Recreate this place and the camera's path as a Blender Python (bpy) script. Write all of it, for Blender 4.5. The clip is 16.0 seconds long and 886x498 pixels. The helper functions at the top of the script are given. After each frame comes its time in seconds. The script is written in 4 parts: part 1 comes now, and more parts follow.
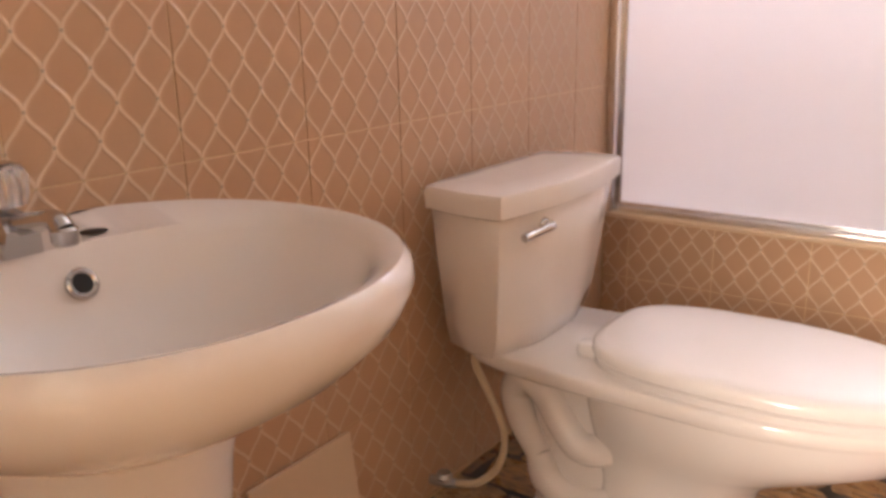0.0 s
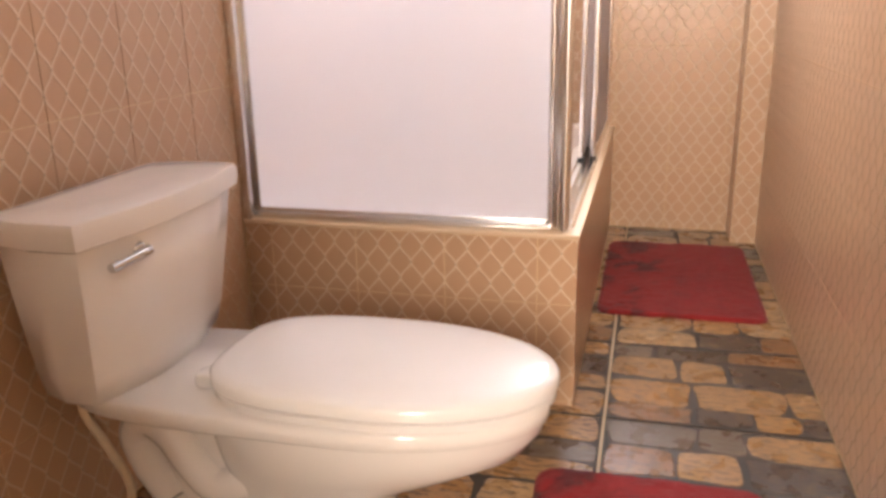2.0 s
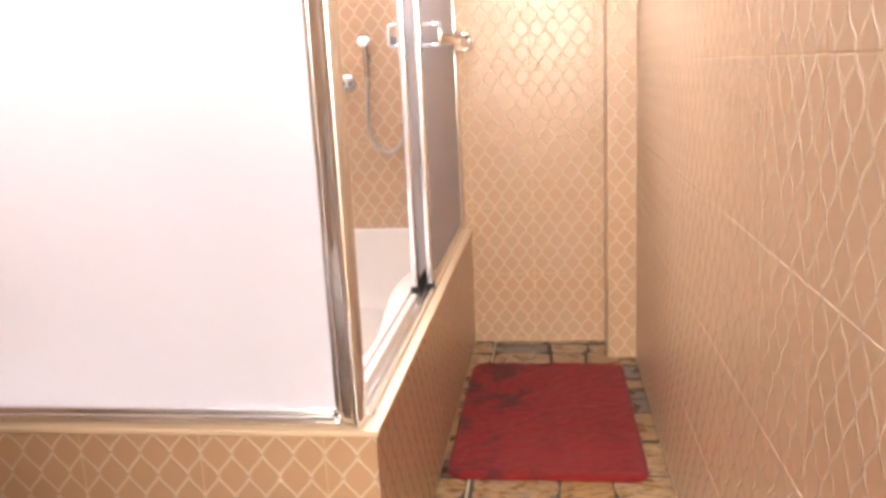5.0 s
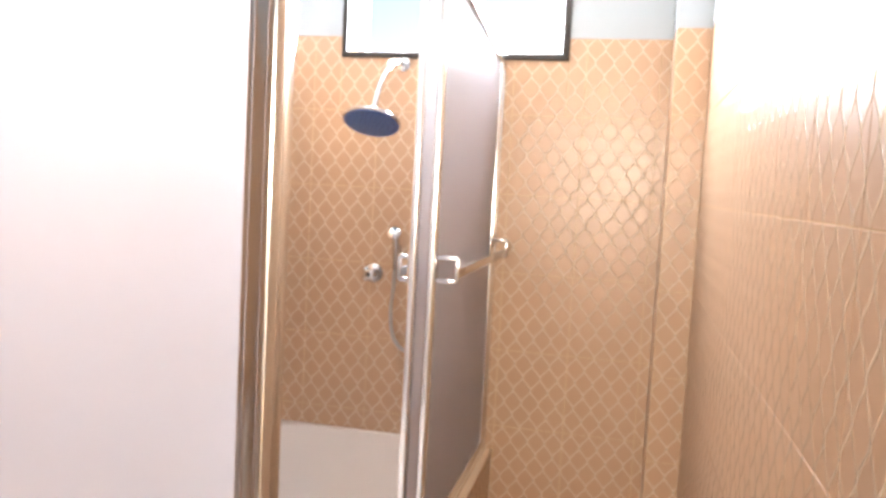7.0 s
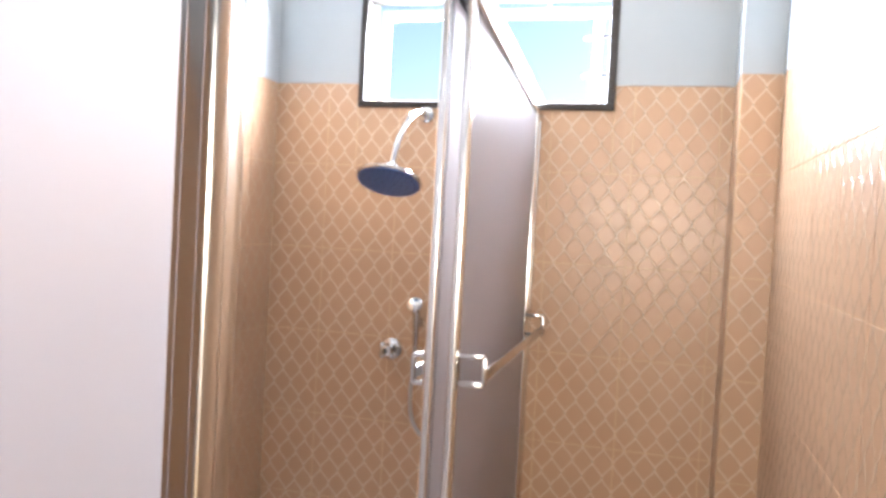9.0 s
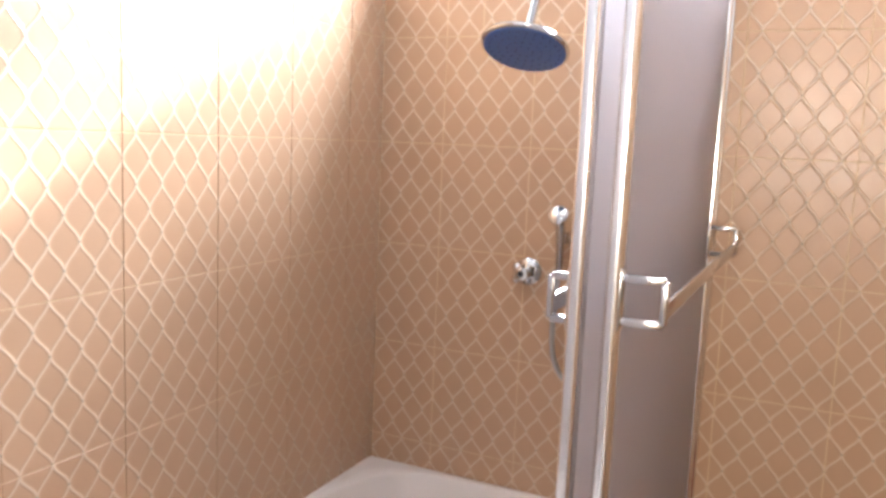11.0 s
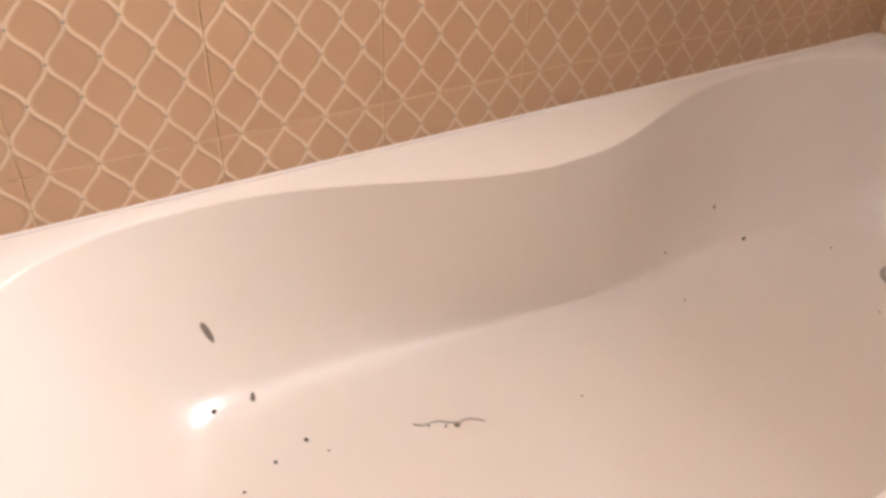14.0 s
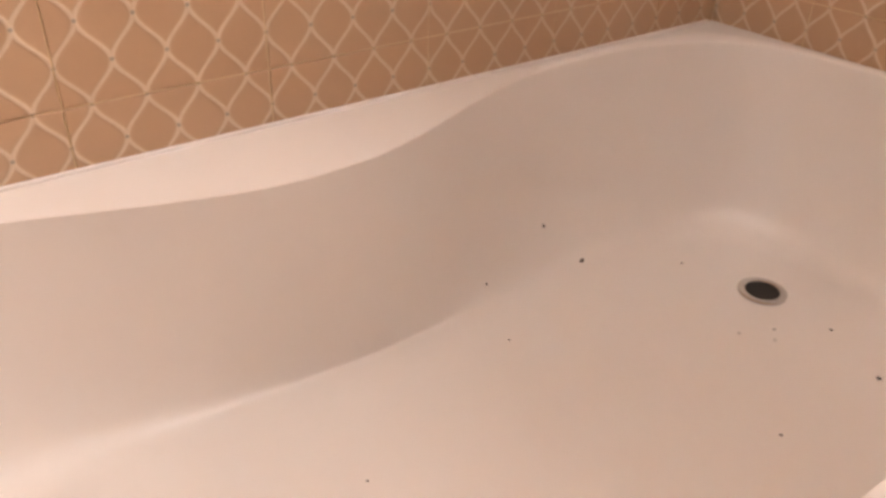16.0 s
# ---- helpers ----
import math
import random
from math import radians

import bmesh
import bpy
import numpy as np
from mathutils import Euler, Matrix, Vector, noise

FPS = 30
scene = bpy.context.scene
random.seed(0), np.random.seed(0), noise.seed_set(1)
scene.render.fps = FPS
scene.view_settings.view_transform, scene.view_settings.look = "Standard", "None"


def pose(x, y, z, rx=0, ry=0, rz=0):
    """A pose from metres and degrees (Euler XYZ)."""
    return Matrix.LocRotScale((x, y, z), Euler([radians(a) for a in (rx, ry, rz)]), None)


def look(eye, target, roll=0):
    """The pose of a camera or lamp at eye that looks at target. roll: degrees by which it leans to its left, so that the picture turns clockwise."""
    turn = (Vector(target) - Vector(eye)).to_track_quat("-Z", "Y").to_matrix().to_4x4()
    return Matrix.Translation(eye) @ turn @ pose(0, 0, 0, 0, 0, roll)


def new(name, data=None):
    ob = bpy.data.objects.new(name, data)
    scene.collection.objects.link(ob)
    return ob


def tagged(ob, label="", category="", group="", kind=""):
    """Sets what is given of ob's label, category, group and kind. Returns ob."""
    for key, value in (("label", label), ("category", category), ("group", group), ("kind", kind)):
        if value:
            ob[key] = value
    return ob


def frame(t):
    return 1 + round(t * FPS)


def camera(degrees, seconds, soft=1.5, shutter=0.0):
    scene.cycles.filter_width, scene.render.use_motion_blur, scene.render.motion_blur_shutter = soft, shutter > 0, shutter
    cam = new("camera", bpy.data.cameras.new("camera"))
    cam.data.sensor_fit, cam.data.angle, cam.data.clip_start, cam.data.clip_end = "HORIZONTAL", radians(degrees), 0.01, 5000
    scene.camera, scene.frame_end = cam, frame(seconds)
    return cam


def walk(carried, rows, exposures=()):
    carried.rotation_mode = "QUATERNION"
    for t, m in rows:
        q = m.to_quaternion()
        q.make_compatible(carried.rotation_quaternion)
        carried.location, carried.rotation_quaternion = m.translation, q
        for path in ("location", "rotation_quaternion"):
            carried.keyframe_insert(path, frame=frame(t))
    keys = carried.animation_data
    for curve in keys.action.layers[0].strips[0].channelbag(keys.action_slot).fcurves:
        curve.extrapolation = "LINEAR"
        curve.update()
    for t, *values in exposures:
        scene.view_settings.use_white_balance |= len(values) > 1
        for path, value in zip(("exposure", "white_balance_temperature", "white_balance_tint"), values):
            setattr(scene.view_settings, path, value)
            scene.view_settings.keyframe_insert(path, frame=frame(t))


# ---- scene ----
cam = camera(57.8, 16.0, soft=3.4)
PATH = [
    (0, (0.966, -2.15, 1.038), (-0.159, -0.591, 0.487), -1.3),
    (0.5, (0.967, -2.134, 1.04), (-0.192, -0.605, 0.476), -1.4),
    (1, (1.017, -2.094, 1.033), (-0.064, -0.503, 0.483), -2.0),
    (1.5, (1.061, -2.049, 1.025), (0.287, -0.293, 0.463), -1.5),
    (2, (1.083, -1.968, 1.048), (0.606, -0.116, 0.462), -1.1),
    (2.5, (1.092, -1.884, 1.045), (0.76, 0.007, 0.485), -1.7),
    (3, (1.151, -1.742, 1.059), (0.868, 0.168, 0.539), -2.3),
    (3.2, (1.182, -1.692, 1.064), (0.924, 0.223, 0.548), -2.7),
    (5.3, (1.291, -1.257, 1.163), (1.012, 0.684, 0.769), -2.9),
    (5.5, (1.32, -1.191, 1.192), (0.996, 0.751, 0.844), -2.2),
    (6, (1.361, -1.109, 1.312), (0.943, 0.822, 1.003), -1.8),
    (6.5, (1.339, -1.059, 1.372), (0.902, 0.883, 1.186), 0.0),
    (7, (1.348, -0.965, 1.428), (0.912, 0.98, 1.27), 3.0),
    (7.5, (1.329, -0.848, 1.479), (0.963, 1.117, 1.421), 3.3),
    (8, (1.3, -0.803, 1.519), (0.961, 1.168, 1.473), 2.8),
    (8.2, (1.293, -0.77, 1.522), (0.905, 1.192, 1.494), 2.8),
    (10.3, (1.245, -0.257, 1.486), (0.543, 1.602, 1.284), 3.3),
    (10.5, (1.216, -0.186, 1.469), (0.431, 1.639, 1.260), 2.3),
    (10.8, (1.155, -0.129, 1.442), (0.362, 1.689, 1.203), 2.0),
    (11, (1.133, -0.078, 1.415), (0.282, 1.71, 1.149), 2.4),
    (11.5, (1.089, 0.032, 1.346), (0.032, 1.678, 0.946), 1.4),
    (12, (1.081, 0.106, 1.259), (-0.144, 1.568, 0.672), 1.7),
    (12.5, (1.082, 0.15, 1.229), (-0.253, 1.423, 0.456), 0.2),
    (13, (1.129, 0.199, 1.22), (-0.3, 1.265, 0.314), -1.6),
    (13.5, (1.101, 0.226, 1.102), (-0.364, 1.255, 0.21), -0.6),
    (14, (0.997, 0.257, 1.1), (-0.408, 1.059, -0.077), 1.9),
    (14.5, (0.888, 0.31, 1.113), (-0.466, 0.943, -0.216), 3.6),
    (15, (0.856, 0.404, 1.078), (-0.492, 1.042, -0.255), 2.5),
    (15.5, (0.938, 0.445, 0.930), (-0.483, 1.346, -0.133), 0.9),
    (16, (0.910, 0.548, 0.915), (-0.434, 1.582, -0.138), 1.7),
]
walk(cam, [(t, look(eye, target, roll)) for t, eye, target, roll in PATH], [(0, 1.08, 6450, 19), (0.5, 1.22, 6430, 19), (1.5, 1.15, 6420, 17), (3, 0.95, 6350, 14), (5.5, 1.5, 6150, 11), (6.5, 1.2, 6150, 10), (8, 0.45, 5900, 9), (10.5, 0.5, 5800, 9.5), (12.5, 0.95, 6200, 13), (13.5, 0.75, 6800, 15), (14.5, 0.3, 7300, 19), (16, 0.5, 7400, 20)])

# ---- world, light, exposure ----
W, R, B, T = 0.930, 1.575, 1.873, 0.482      # tub width, right wall, back wall, tub ledge height
S, H = -3.0, 2.55                         # wall behind, ceiling
TILE_W, TILE_H, TILE_TOP, TD = 0.248, 0.2793, 1.955, 0.0018
WIN = (0.295, 1.124, 1.878, 2.250)          # window: x from, x to, z from, z to
DOOR = (0.84, 1.54, 0.0, 2.05)            # inferred doorway behind; its unseen left edge is set to shade the basin

world = bpy.data.worlds.new("world")
world.use_nodes = True
scene.world = world
sky = world.node_tree.nodes.new("ShaderNodeTexSky")
sky.sky_type, sky.sun_disc = "NISHITA", False
sky.sun_elevation, sky.sun_rotation = radians(24), radians(38)
world.node_tree.nodes["Background"].inputs[1].default_value = 0.15
world.node_tree.links.new(sky.outputs[0], world.node_tree.nodes["Background"].inputs[0])

sun = new("sun", bpy.data.lights.new("sun", "SUN"))
sun.data.energy, sun.data.angle, sun.data.color = 5.0, radians(3.0), (1, 0.97, 0.91)
sun.matrix_world = look((2, 4.5, 3.32), (1, 3.15, 2.57))

def area(name, eye, target, w, h, power, colour):
    l = new(name, bpy.data.lights.new(name, "AREA"))
    l.data.shape, l.data.size, l.data.size_y, l.data.energy, l.data.color = "RECTANGLE", w, h, power, colour
    l.matrix_world = look(eye, target)
    return l

area("window_daylight", ((WIN[0] + WIN[1]) / 2, B + 0.14, (WIN[2] + WIN[3]) / 2), (0.68, 0, 1.7), 0.76, 0.33, 105, (0.95, 0.96, 1.0))
# Added warm lamp beyond the doorway, standing in for unseen light from behind.
area("passage_window_daylight", (1.03, S - 1.44, 1.72), (1.15, B, 1.0), 0.56, 0.84, 92, (1.0, 0.87, 0.70))

# ---- materials ----
def mat(name, colour=(0.8, 0.8, 0.8), rough=0.5, metal=0.0, **more):
    m = bpy.data.materials.new(name)
    m.use_nodes = True
    b = m.node_tree.nodes["Principled BSDF"]
    b.inputs["Base Color"].default_value = (*colour, 1)
    b.inputs["Roughness"].default_value, b.inputs["Metallic"].default_value = rough, metal
    for k, v in more.items():
        b.inputs[k.replace("_", " ")].default_value = v
    return m

class Net:
    """Short hand for building shader nodes."""
    def __init__(self, m):
        self.t = m.node_tree
        self.b = self.t.nodes["Principled BSDF"]
    def put(self, v, socket):
        if isinstance(v, bpy.types.NodeSocket):
            self.t.links.new(v, socket)
        else:
            socket.default_value = v
    def math(self, op, a, b=0.0, c=0.0):
        n = self.t.nodes.new("ShaderNodeMath")
        n.operation = op
        for i, v in enumerate((a, b, c)):
            self.put(v, n.inputs[i])
        return n.outputs[0]
    def ramp(self, v, lo, hi, to0=0.0, to1=1.0):
        n = self.t.nodes.new("ShaderNodeMapRange")
        n.interpolation_type = "SMOOTHSTEP"
        for i, x in enumerate((v, lo, hi, to0, to1)):
            self.put(x, n.inputs[i])
        return n.outputs[0]
    def mix(self, f, a, b):
        n = self.t.nodes.new("ShaderNodeMix")
        n.data_type = "RGBA"
        self.put(f, n.inputs[0])
        for v, s in ((a, n.inputs[6]), (b, n.inputs[7])):
            self.put((*v, 1) if isinstance(v, tuple) else v, s)
        return n.outputs[2]
    def noise(self, scale, detail=3.0, at=None, rough=0.55, stretch=None):
        n = self.t.nodes.new("ShaderNodeTexNoise")
        n.inputs["Scale"].default_value, n.inputs["Detail"].default_value, n.inputs["Roughness"].default_value = scale, detail, rough
        at = at or self.coords("Object")
        if stretch:
            mp = self.t.nodes.new("ShaderNodeMapping")
            mp.inputs["Scale"].default_value = stretch
            self.t.links.new(at, mp.inputs[0])
            at = mp.outputs[0]
        self.t.links.new(at, n.inputs["Vector"])
        return n.outputs[0]
    def coords(self, kind):
        return self.t.nodes.new("ShaderNodeTexCoord").outputs[kind]
    def place(self):
        return self.t.nodes.new("ShaderNodeNewGeometry").outputs["Position"]
    def random(self):
        return self.t.nodes.new("ShaderNodeObjectInfo").outputs["Random"]
    def split(self, v):
        n = self.t.nodes.new("ShaderNodeSeparateXYZ")
        self.t.links.new(v, n.inputs[0])
        return n.outputs
    def bump(self, h, strength, distance):
        n = self.t.nodes.new("ShaderNodeBump")
        n.inputs["Strength"].default_value, n.inputs["Distance"].default_value = strength, distance
        self.t.links.new(h, n.inputs["Height"])
        self.t.links.new(n.outputs[0], self.b.inputs["Normal"])
    def colour(self, v): self.put(v, self.b.inputs["Base Color"])
    def rough(self, v): self.put(v, self.b.inputs["Roughness"])

def tile_material():
    """Glazed wall tile: tan fields inside raised cream ogee bands, a grey dot where bands meet."""
    m = mat("glazed_ogee_tile", rough=0.2)
    n = Net(m)
    x, _, z = n.split(n.coords("Object"))
    hp, vp = TILE_W / 4, TILE_H / 3
    u = n.math("ADD", n.math("DIVIDE", x, hp), -0.25)
    v = n.math("DIVIDE", z, vp)
    cosine = n.math("COSINE", n.math("MULTIPLY", v, 2 * math.pi))
    tri = n.math("SUBTRACT", n.math("MULTIPLY", n.math("ABSOLUTE", n.math("SUBTRACT", n.math("FRACT", v), 0.5)), 4.0), 1.0)
    swing = n.math("ADD", n.math("MULTIPLY", cosine, 0.215), n.math("MULTIPLY", tri, 0.035))
    def near(e):
        return n.math("ABSOLUTE", n.math("SUBTRACT", n.math("FRACT", n.math("ADD", e, 0.5)), 0.5))
    d1 = near(n.math("SUBTRACT", u, swing))
    d2 = near(n.math("ADD", n.math("ADD", u, 0.5), swing))
    d = n.math("MULTIPLY", n.math("MINIMUM", d1, d2), hp * 0.86)
    band = n.ramp(d, 0.0018, 0.0038, 1.0, 0.0)
    relief = n.ramp(d, 0.0, 0.0056, 1.0, 0.0)
    # dots at the meeting points
    def dot(du, dv):
        a = n.math("MULTIPLY", near(n.math("ADD", u, du)), hp)
        b = n.math("MULTIPLY", near(n.math("ADD", v, dv)), vp)
        return n.math("SQRT", n.math("ADD", n.math("MULTIPLY", a, a), n.math("MULTIPLY", b, b)))
    spot = n.ramp(n.math("MINIMUM", dot(-0.25, 0.0), dot(0.25, 0.5)), 0.0018, 0.0028, 1.0, 0.0)
    cloud = n.noise(9, 4, n.place())
    fine = n.noise(160, 3, n.place())
    field = n.mix(cloud, (0.50, 0.312, 0.184), (0.555, 0.354, 0.216))
    field = n.mix(n.math("MULTIPLY", fine, 0.25), field, (0.43, 0.27, 0.158))
    field = n.mix(n.math("MULTIPLY", n.random(), 0.18), field, (0.51, 0.355, 0.235))
    cream = n.mix(fine, (0.65, 0.49, 0.345), (0.73, 0.585, 0.43))
    c = n.mix(band, field, cream)
    n.colour(n.mix(spot, c, (0.38, 0.325, 0.255)))
    n.rough(n.math("SUBTRACT", n.ramp(cloud, 0.3, 0.7, 0.28, 0.32), n.math("MULTIPLY", band, 0.19)))
    h = n.math("ADD", relief, n.math("MULTIPLY", fine, 0.05))
    n.bump(h, 0.75, 0.0015)
    return m

def grout_material():
    m = mat("ochre_grout", rough=0.85)
    n = Net(m)
    a = n.noise(25, 4, n.place())
    n.colour(n.mix(a, (0.62, 0.45, 0.24), (0.74, 0.57, 0.35)))
    n.bump(n.noise(300, 2, n.place()), 0.4, 0.0006)
    return m

def paint_material(name, c0, c1):
    m = mat(name, rough=0.6)
    n = Net(m)
    n.colour(n.mix(n.noise(4, 5, n.place()), c0, c1))
    n.bump(n.noise(120, 3, n.place()), 0.25, 0.001)
    return m

def ceramic_material(name, c0, c1, rough=0.08):
    m = mat(name, rough=rough, Coat_Weight=0.3, Coat_Roughness=0.04)
    n = Net(m)
    a = n.noise(6, 4)
    n.colour(n.mix(a, c0, c1))
    n.rough(n.ramp(n.noise(30, 4), 0.3, 0.75, rough, rough + 0.07))
    n.bump(n.noise(14, 2), 0.05, 0.002)
    return m

def chrome_material(name, rough=0.09, c=(0.78, 0.77, 0.76)):
    m = mat(name, c, rough, 1.0)
    n = Net(m)
    n.rough(n.ramp(n.noise(40, 4), 0.3, 0.8, rough, rough + 0.07))
    return m

def frosted_material():
    m = mat("frosted_glass", (0.80, 0.77, 0.78), 0.55)
    n = Net(m)
    out = n.t.nodes["Material Output"]
    through_glass = n.t.nodes.new("ShaderNodeBsdfTranslucent")
    through_glass.inputs[0].default_value = (0.62, 0.59, 0.60, 1)
    n.b.inputs["Roughness"].default_value = 0.42
    n.b.inputs["Transmission Weight"].default_value = 0.75
    n.b.inputs["IOR"].default_value = 1.45
    mix = n.t.nodes.new("ShaderNodeMixShader")
    mix.inputs[0].default_value = 0.38
    n.t.links.new(n.b.outputs[0], mix.inputs[1])
    n.t.links.new(through_glass.outputs[0], mix.inputs[2])
    n.t.links.new(mix.outputs[0], out.inputs[0])
    n.bump(n.noise(420, 2), 0.35, 0.0006)
    return m

def stone_material():
    """Printed river stones: tan, brown and slate, streaked along the stone."""
    m = mat("stone_print", rough=0.3)
    n = Net(m)
    r = n.random()
    wn = n.t.nodes.new("ShaderNodeTexWhiteNoise")
    wn.noise_dimensions = "1D"
    n.t.links.new(r, wn.inputs["W"])
    ramp = n.t.nodes.new("ShaderNodeValToRGB")
    ramp.color_ramp.interpolation = "CONSTANT"
    cols = ((0.0, (0.35, 0.20, 0.083)), (0.22, (0.42, 0.265, 0.125)), (0.42, (0.045, 0.033, 0.025)), (0.58, (0.22, 0.105, 0.038)),
            (0.70, (0.12, 0.095, 0.072)), (0.84, (0.38, 0.20, 0.065)))
    els = ramp.color_ramp.elements
    for i, (p, c) in enumerate(cols):
        e = els[i] if i < 2 else els.new(p)
        e.position, e.color = p, (*c, 1)
    n.t.links.new(wn.outputs["Value"], ramp.inputs[0])
    streak = n.noise(26, 5, n.place(), 0.65, (1.0, 3.2, 1.0))
    blot = n.noise(13, 4, n.place())
    c = n.mix(n.ramp(streak, 0.42, 0.64, 0.0, 0.88), ramp.outputs[0], (0.09, 0.055, 0.03))
    c = n.mix(n.ramp(blot, 0.55, 0.8, 0.0, 0.45), c, (0.44, 0.30, 0.15))
    n.colour(c)
    n.rough(n.ramp(blot, 0.3, 0.7, 0.22, 0.4))
    n.bump(streak, 0.35, 0.002)
    return m

def mat_material():
    m = mat("red_plush", rough=0.95, Sheen_Weight=0.08, Sheen_Roughness=0.5)
    n = Net(m)
    p = n.coords("Object")
    pile = n.noise(220, 3, p)
    wave = n.noise(16, 4, p)
    wet = n.ramp(n.noise(7.5, 3, p, 0.6), 0.50, 0.58, 0.0, 0.8)
    x, y, _ = n.split(p)
    zone = n.math("SUBTRACT", 1.0, n.ramp(x, -0.14, 0.06, 0.0, 1.0))
    c = n.mix(pile, (0.15, 0.002, 0.003), (0.28, 0.005, 0.006))
    c = n.mix(n.ramp(wave, 0.35, 0.7, 0.0, 0.4), c, (0.15, 0.002, 0.004))
    n.colour(n.mix(n.math("MULTIPLY", wet, zone), c, (0.06, 0.004, 0.006)))
    n.bump(pile, 0.8, 0.004)
    return m

TILE, GROUT = tile_material(), grout_material()
GREY = paint_material("grey_blue_paint", (0.40, 0.43, 0.45), (0.47, 0.50, 0.51))
WHITE = paint_material("white_paint", (0.74, 0.73, 0.70), (0.80, 0.79, 0.77))
CEIL = paint_material("ceiling_paint", (0.72, 0.70, 0.66), (0.80, 0.78, 0.74))
CERAMIC = ceramic_material("white_vitreous_china", (0.80, 0.77, 0.74), (0.84, 0.81, 0.78))
ENAMEL = ceramic_material("cream_white_acrylic", (0.78, 0.72, 0.67), (0.82, 0.76, 0.71), 0.19)
SEAT = ceramic_material("white_seat_plastic", (0.82, 0.80, 0.78), (0.85, 0.83, 0.81), 0.16)
CHROME = chrome_material("chrome", 0.12, (0.56, 0.55, 0.54))
ALU = chrome_material("polished_aluminium", 0.16, (0.80, 0.79, 0.78))
FROST = frosted_material()
STONE = stone_material()
JOINT = paint_material("beige_floor_joint", (0.50, 0.38, 0.24), (0.60, 0.47, 0.31))
DARKJOINT = paint_material("dark_stone_joint", (0.02, 0.015, 0.01), (0.045, 0.035, 0.025))
RED = mat_material()
TRIM = paint_material("cream_edge_trim", (0.66, 0.50, 0.33), (0.74, 0.58, 0.40))
BLUE = mat("blue_nozzle_face", (0.055, 0.13, 0.36), 0.35)
DARK = mat("dark_hole", (0.008, 0.007, 0.006), 0.6)
BRONZE = mat("dark_bronze_frame", (0.035, 0.027, 0.022), 0.45, 0.3)
RUBBER = mat("black_rubber", (0.02, 0.02, 0.02), 0.6)
HOSE = mat("cream_plastic_hose", (0.62, 0.52, 0.36), 0.4)
GRIT = mat("dark_grit", (0.05, 0.04, 0.035), 0.9)
LEAFM = mat("grey_leaf_litter", (0.22, 0.19, 0.16), 0.9)
ACRYL = mat("clear_acrylic", (0.96, 0.96, 0.96), 0.06, Transmission_Weight=0.9, IOR=1.49)
CLEAR = mat("clear_pane", (1, 1, 1), 0.02, Transmission_Weight=1.0, IOR=1.45)
PLAINTILE = paint_material("plain_beige_tile", (0.60, 0.45, 0.30), (0.68, 0.53, 0.37))
WOOD = paint_material("brown_door_paint", (0.30, 0.19, 0.11), (0.36, 0.24, 0.15))
SILVER = chrome_material("brushed_grey_steel", 0.28, (0.5, 0.5, 0.5))

# ---- mesh helpers ----
def part(name, bm, material, parent=None, label="", smooth=False, at=None):
    me = bpy.data.meshes.new(name)
    bmesh.ops.recalc_face_normals(bm, faces=bm.faces)
    bm.to_mesh(me)
    bm.free()
    me.materials.append(material)
    if smooth:
        for p in me.polygons:
            p.use_smooth = True
        me.set_sharp_from_angle(angle=radians(smooth if smooth is not True else 50))
    ob = new(name, me)
    if at is not None:
        ob.matrix_basis = at
    if parent:
        ob.parent = parent
    return tagged(ob, label) if label else ob

def empty(name, label, category, at=(0, 0, 0), group="", kind=""):
    ob = new(name)
    ob.empty_display_size = 0.05
    ob.location = at
    return tagged(ob, label, category, group, kind)

def box(x0, x1, y0, y1, z0, z1, bevel=0.0, seg=2, bm=None):
    own = bmesh.new()
    bmesh.ops.create_cube(own, size=1)
    for v in own.verts:
        v.co = Vector(((x0 + x1) / 2 + v.co.x * (x1 - x0), (y0 + y1) / 2 + v.co.y * (y1 - y0), (z0 + z1) / 2 + v.co.z * (z1 - z0)))
    if bevel:
        bmesh.ops.bevel(own, geom=own.edges[:], offset=bevel, segments=seg, affect="EDGES", profile=0.5)
    return join(bm, own)

def join(bm, own):
    if bm is None:
        return own
    me = bpy.data.meshes.new("join")
    own.to_mesh(me)
    own.free()
    bm.from_mesh(me)
    bpy.data.meshes.remove(me)
    return bm

def loft(loops, caps=(True, True), bm=None):
    bm = bm or bmesh.new()
    rings = [[bm.verts.new(p) for p in loop] for loop in loops]
    k = len(rings[0])
    for a, b in zip(rings, rings[1:]):
        for i in range(k):
            bm.faces.new((a[i], a[(i + 1) % k], b[(i + 1) % k], b[i]))
    if caps[0]:
        bm.faces.new(rings[0][::-1])
    if caps[1]:
        bm.faces.new(rings[-1])
    return bm

def lathe(profile, at=(0, 0, 0), turn=None, k=32, bm=None):
    """profile: (radius, height) pairs round z; turn: a rotation matrix."""
    loops = []
    for r, h in profile:
        loop = []
        for i in range(k):
            p = Vector((r * math.cos(2 * math.pi * i / k), r * math.sin(2 * math.pi * i / k), h))
            loop.append((turn @ p if turn else p) + Vector(at))
        loops.append(loop)
    return loft(loops, bm=bm)

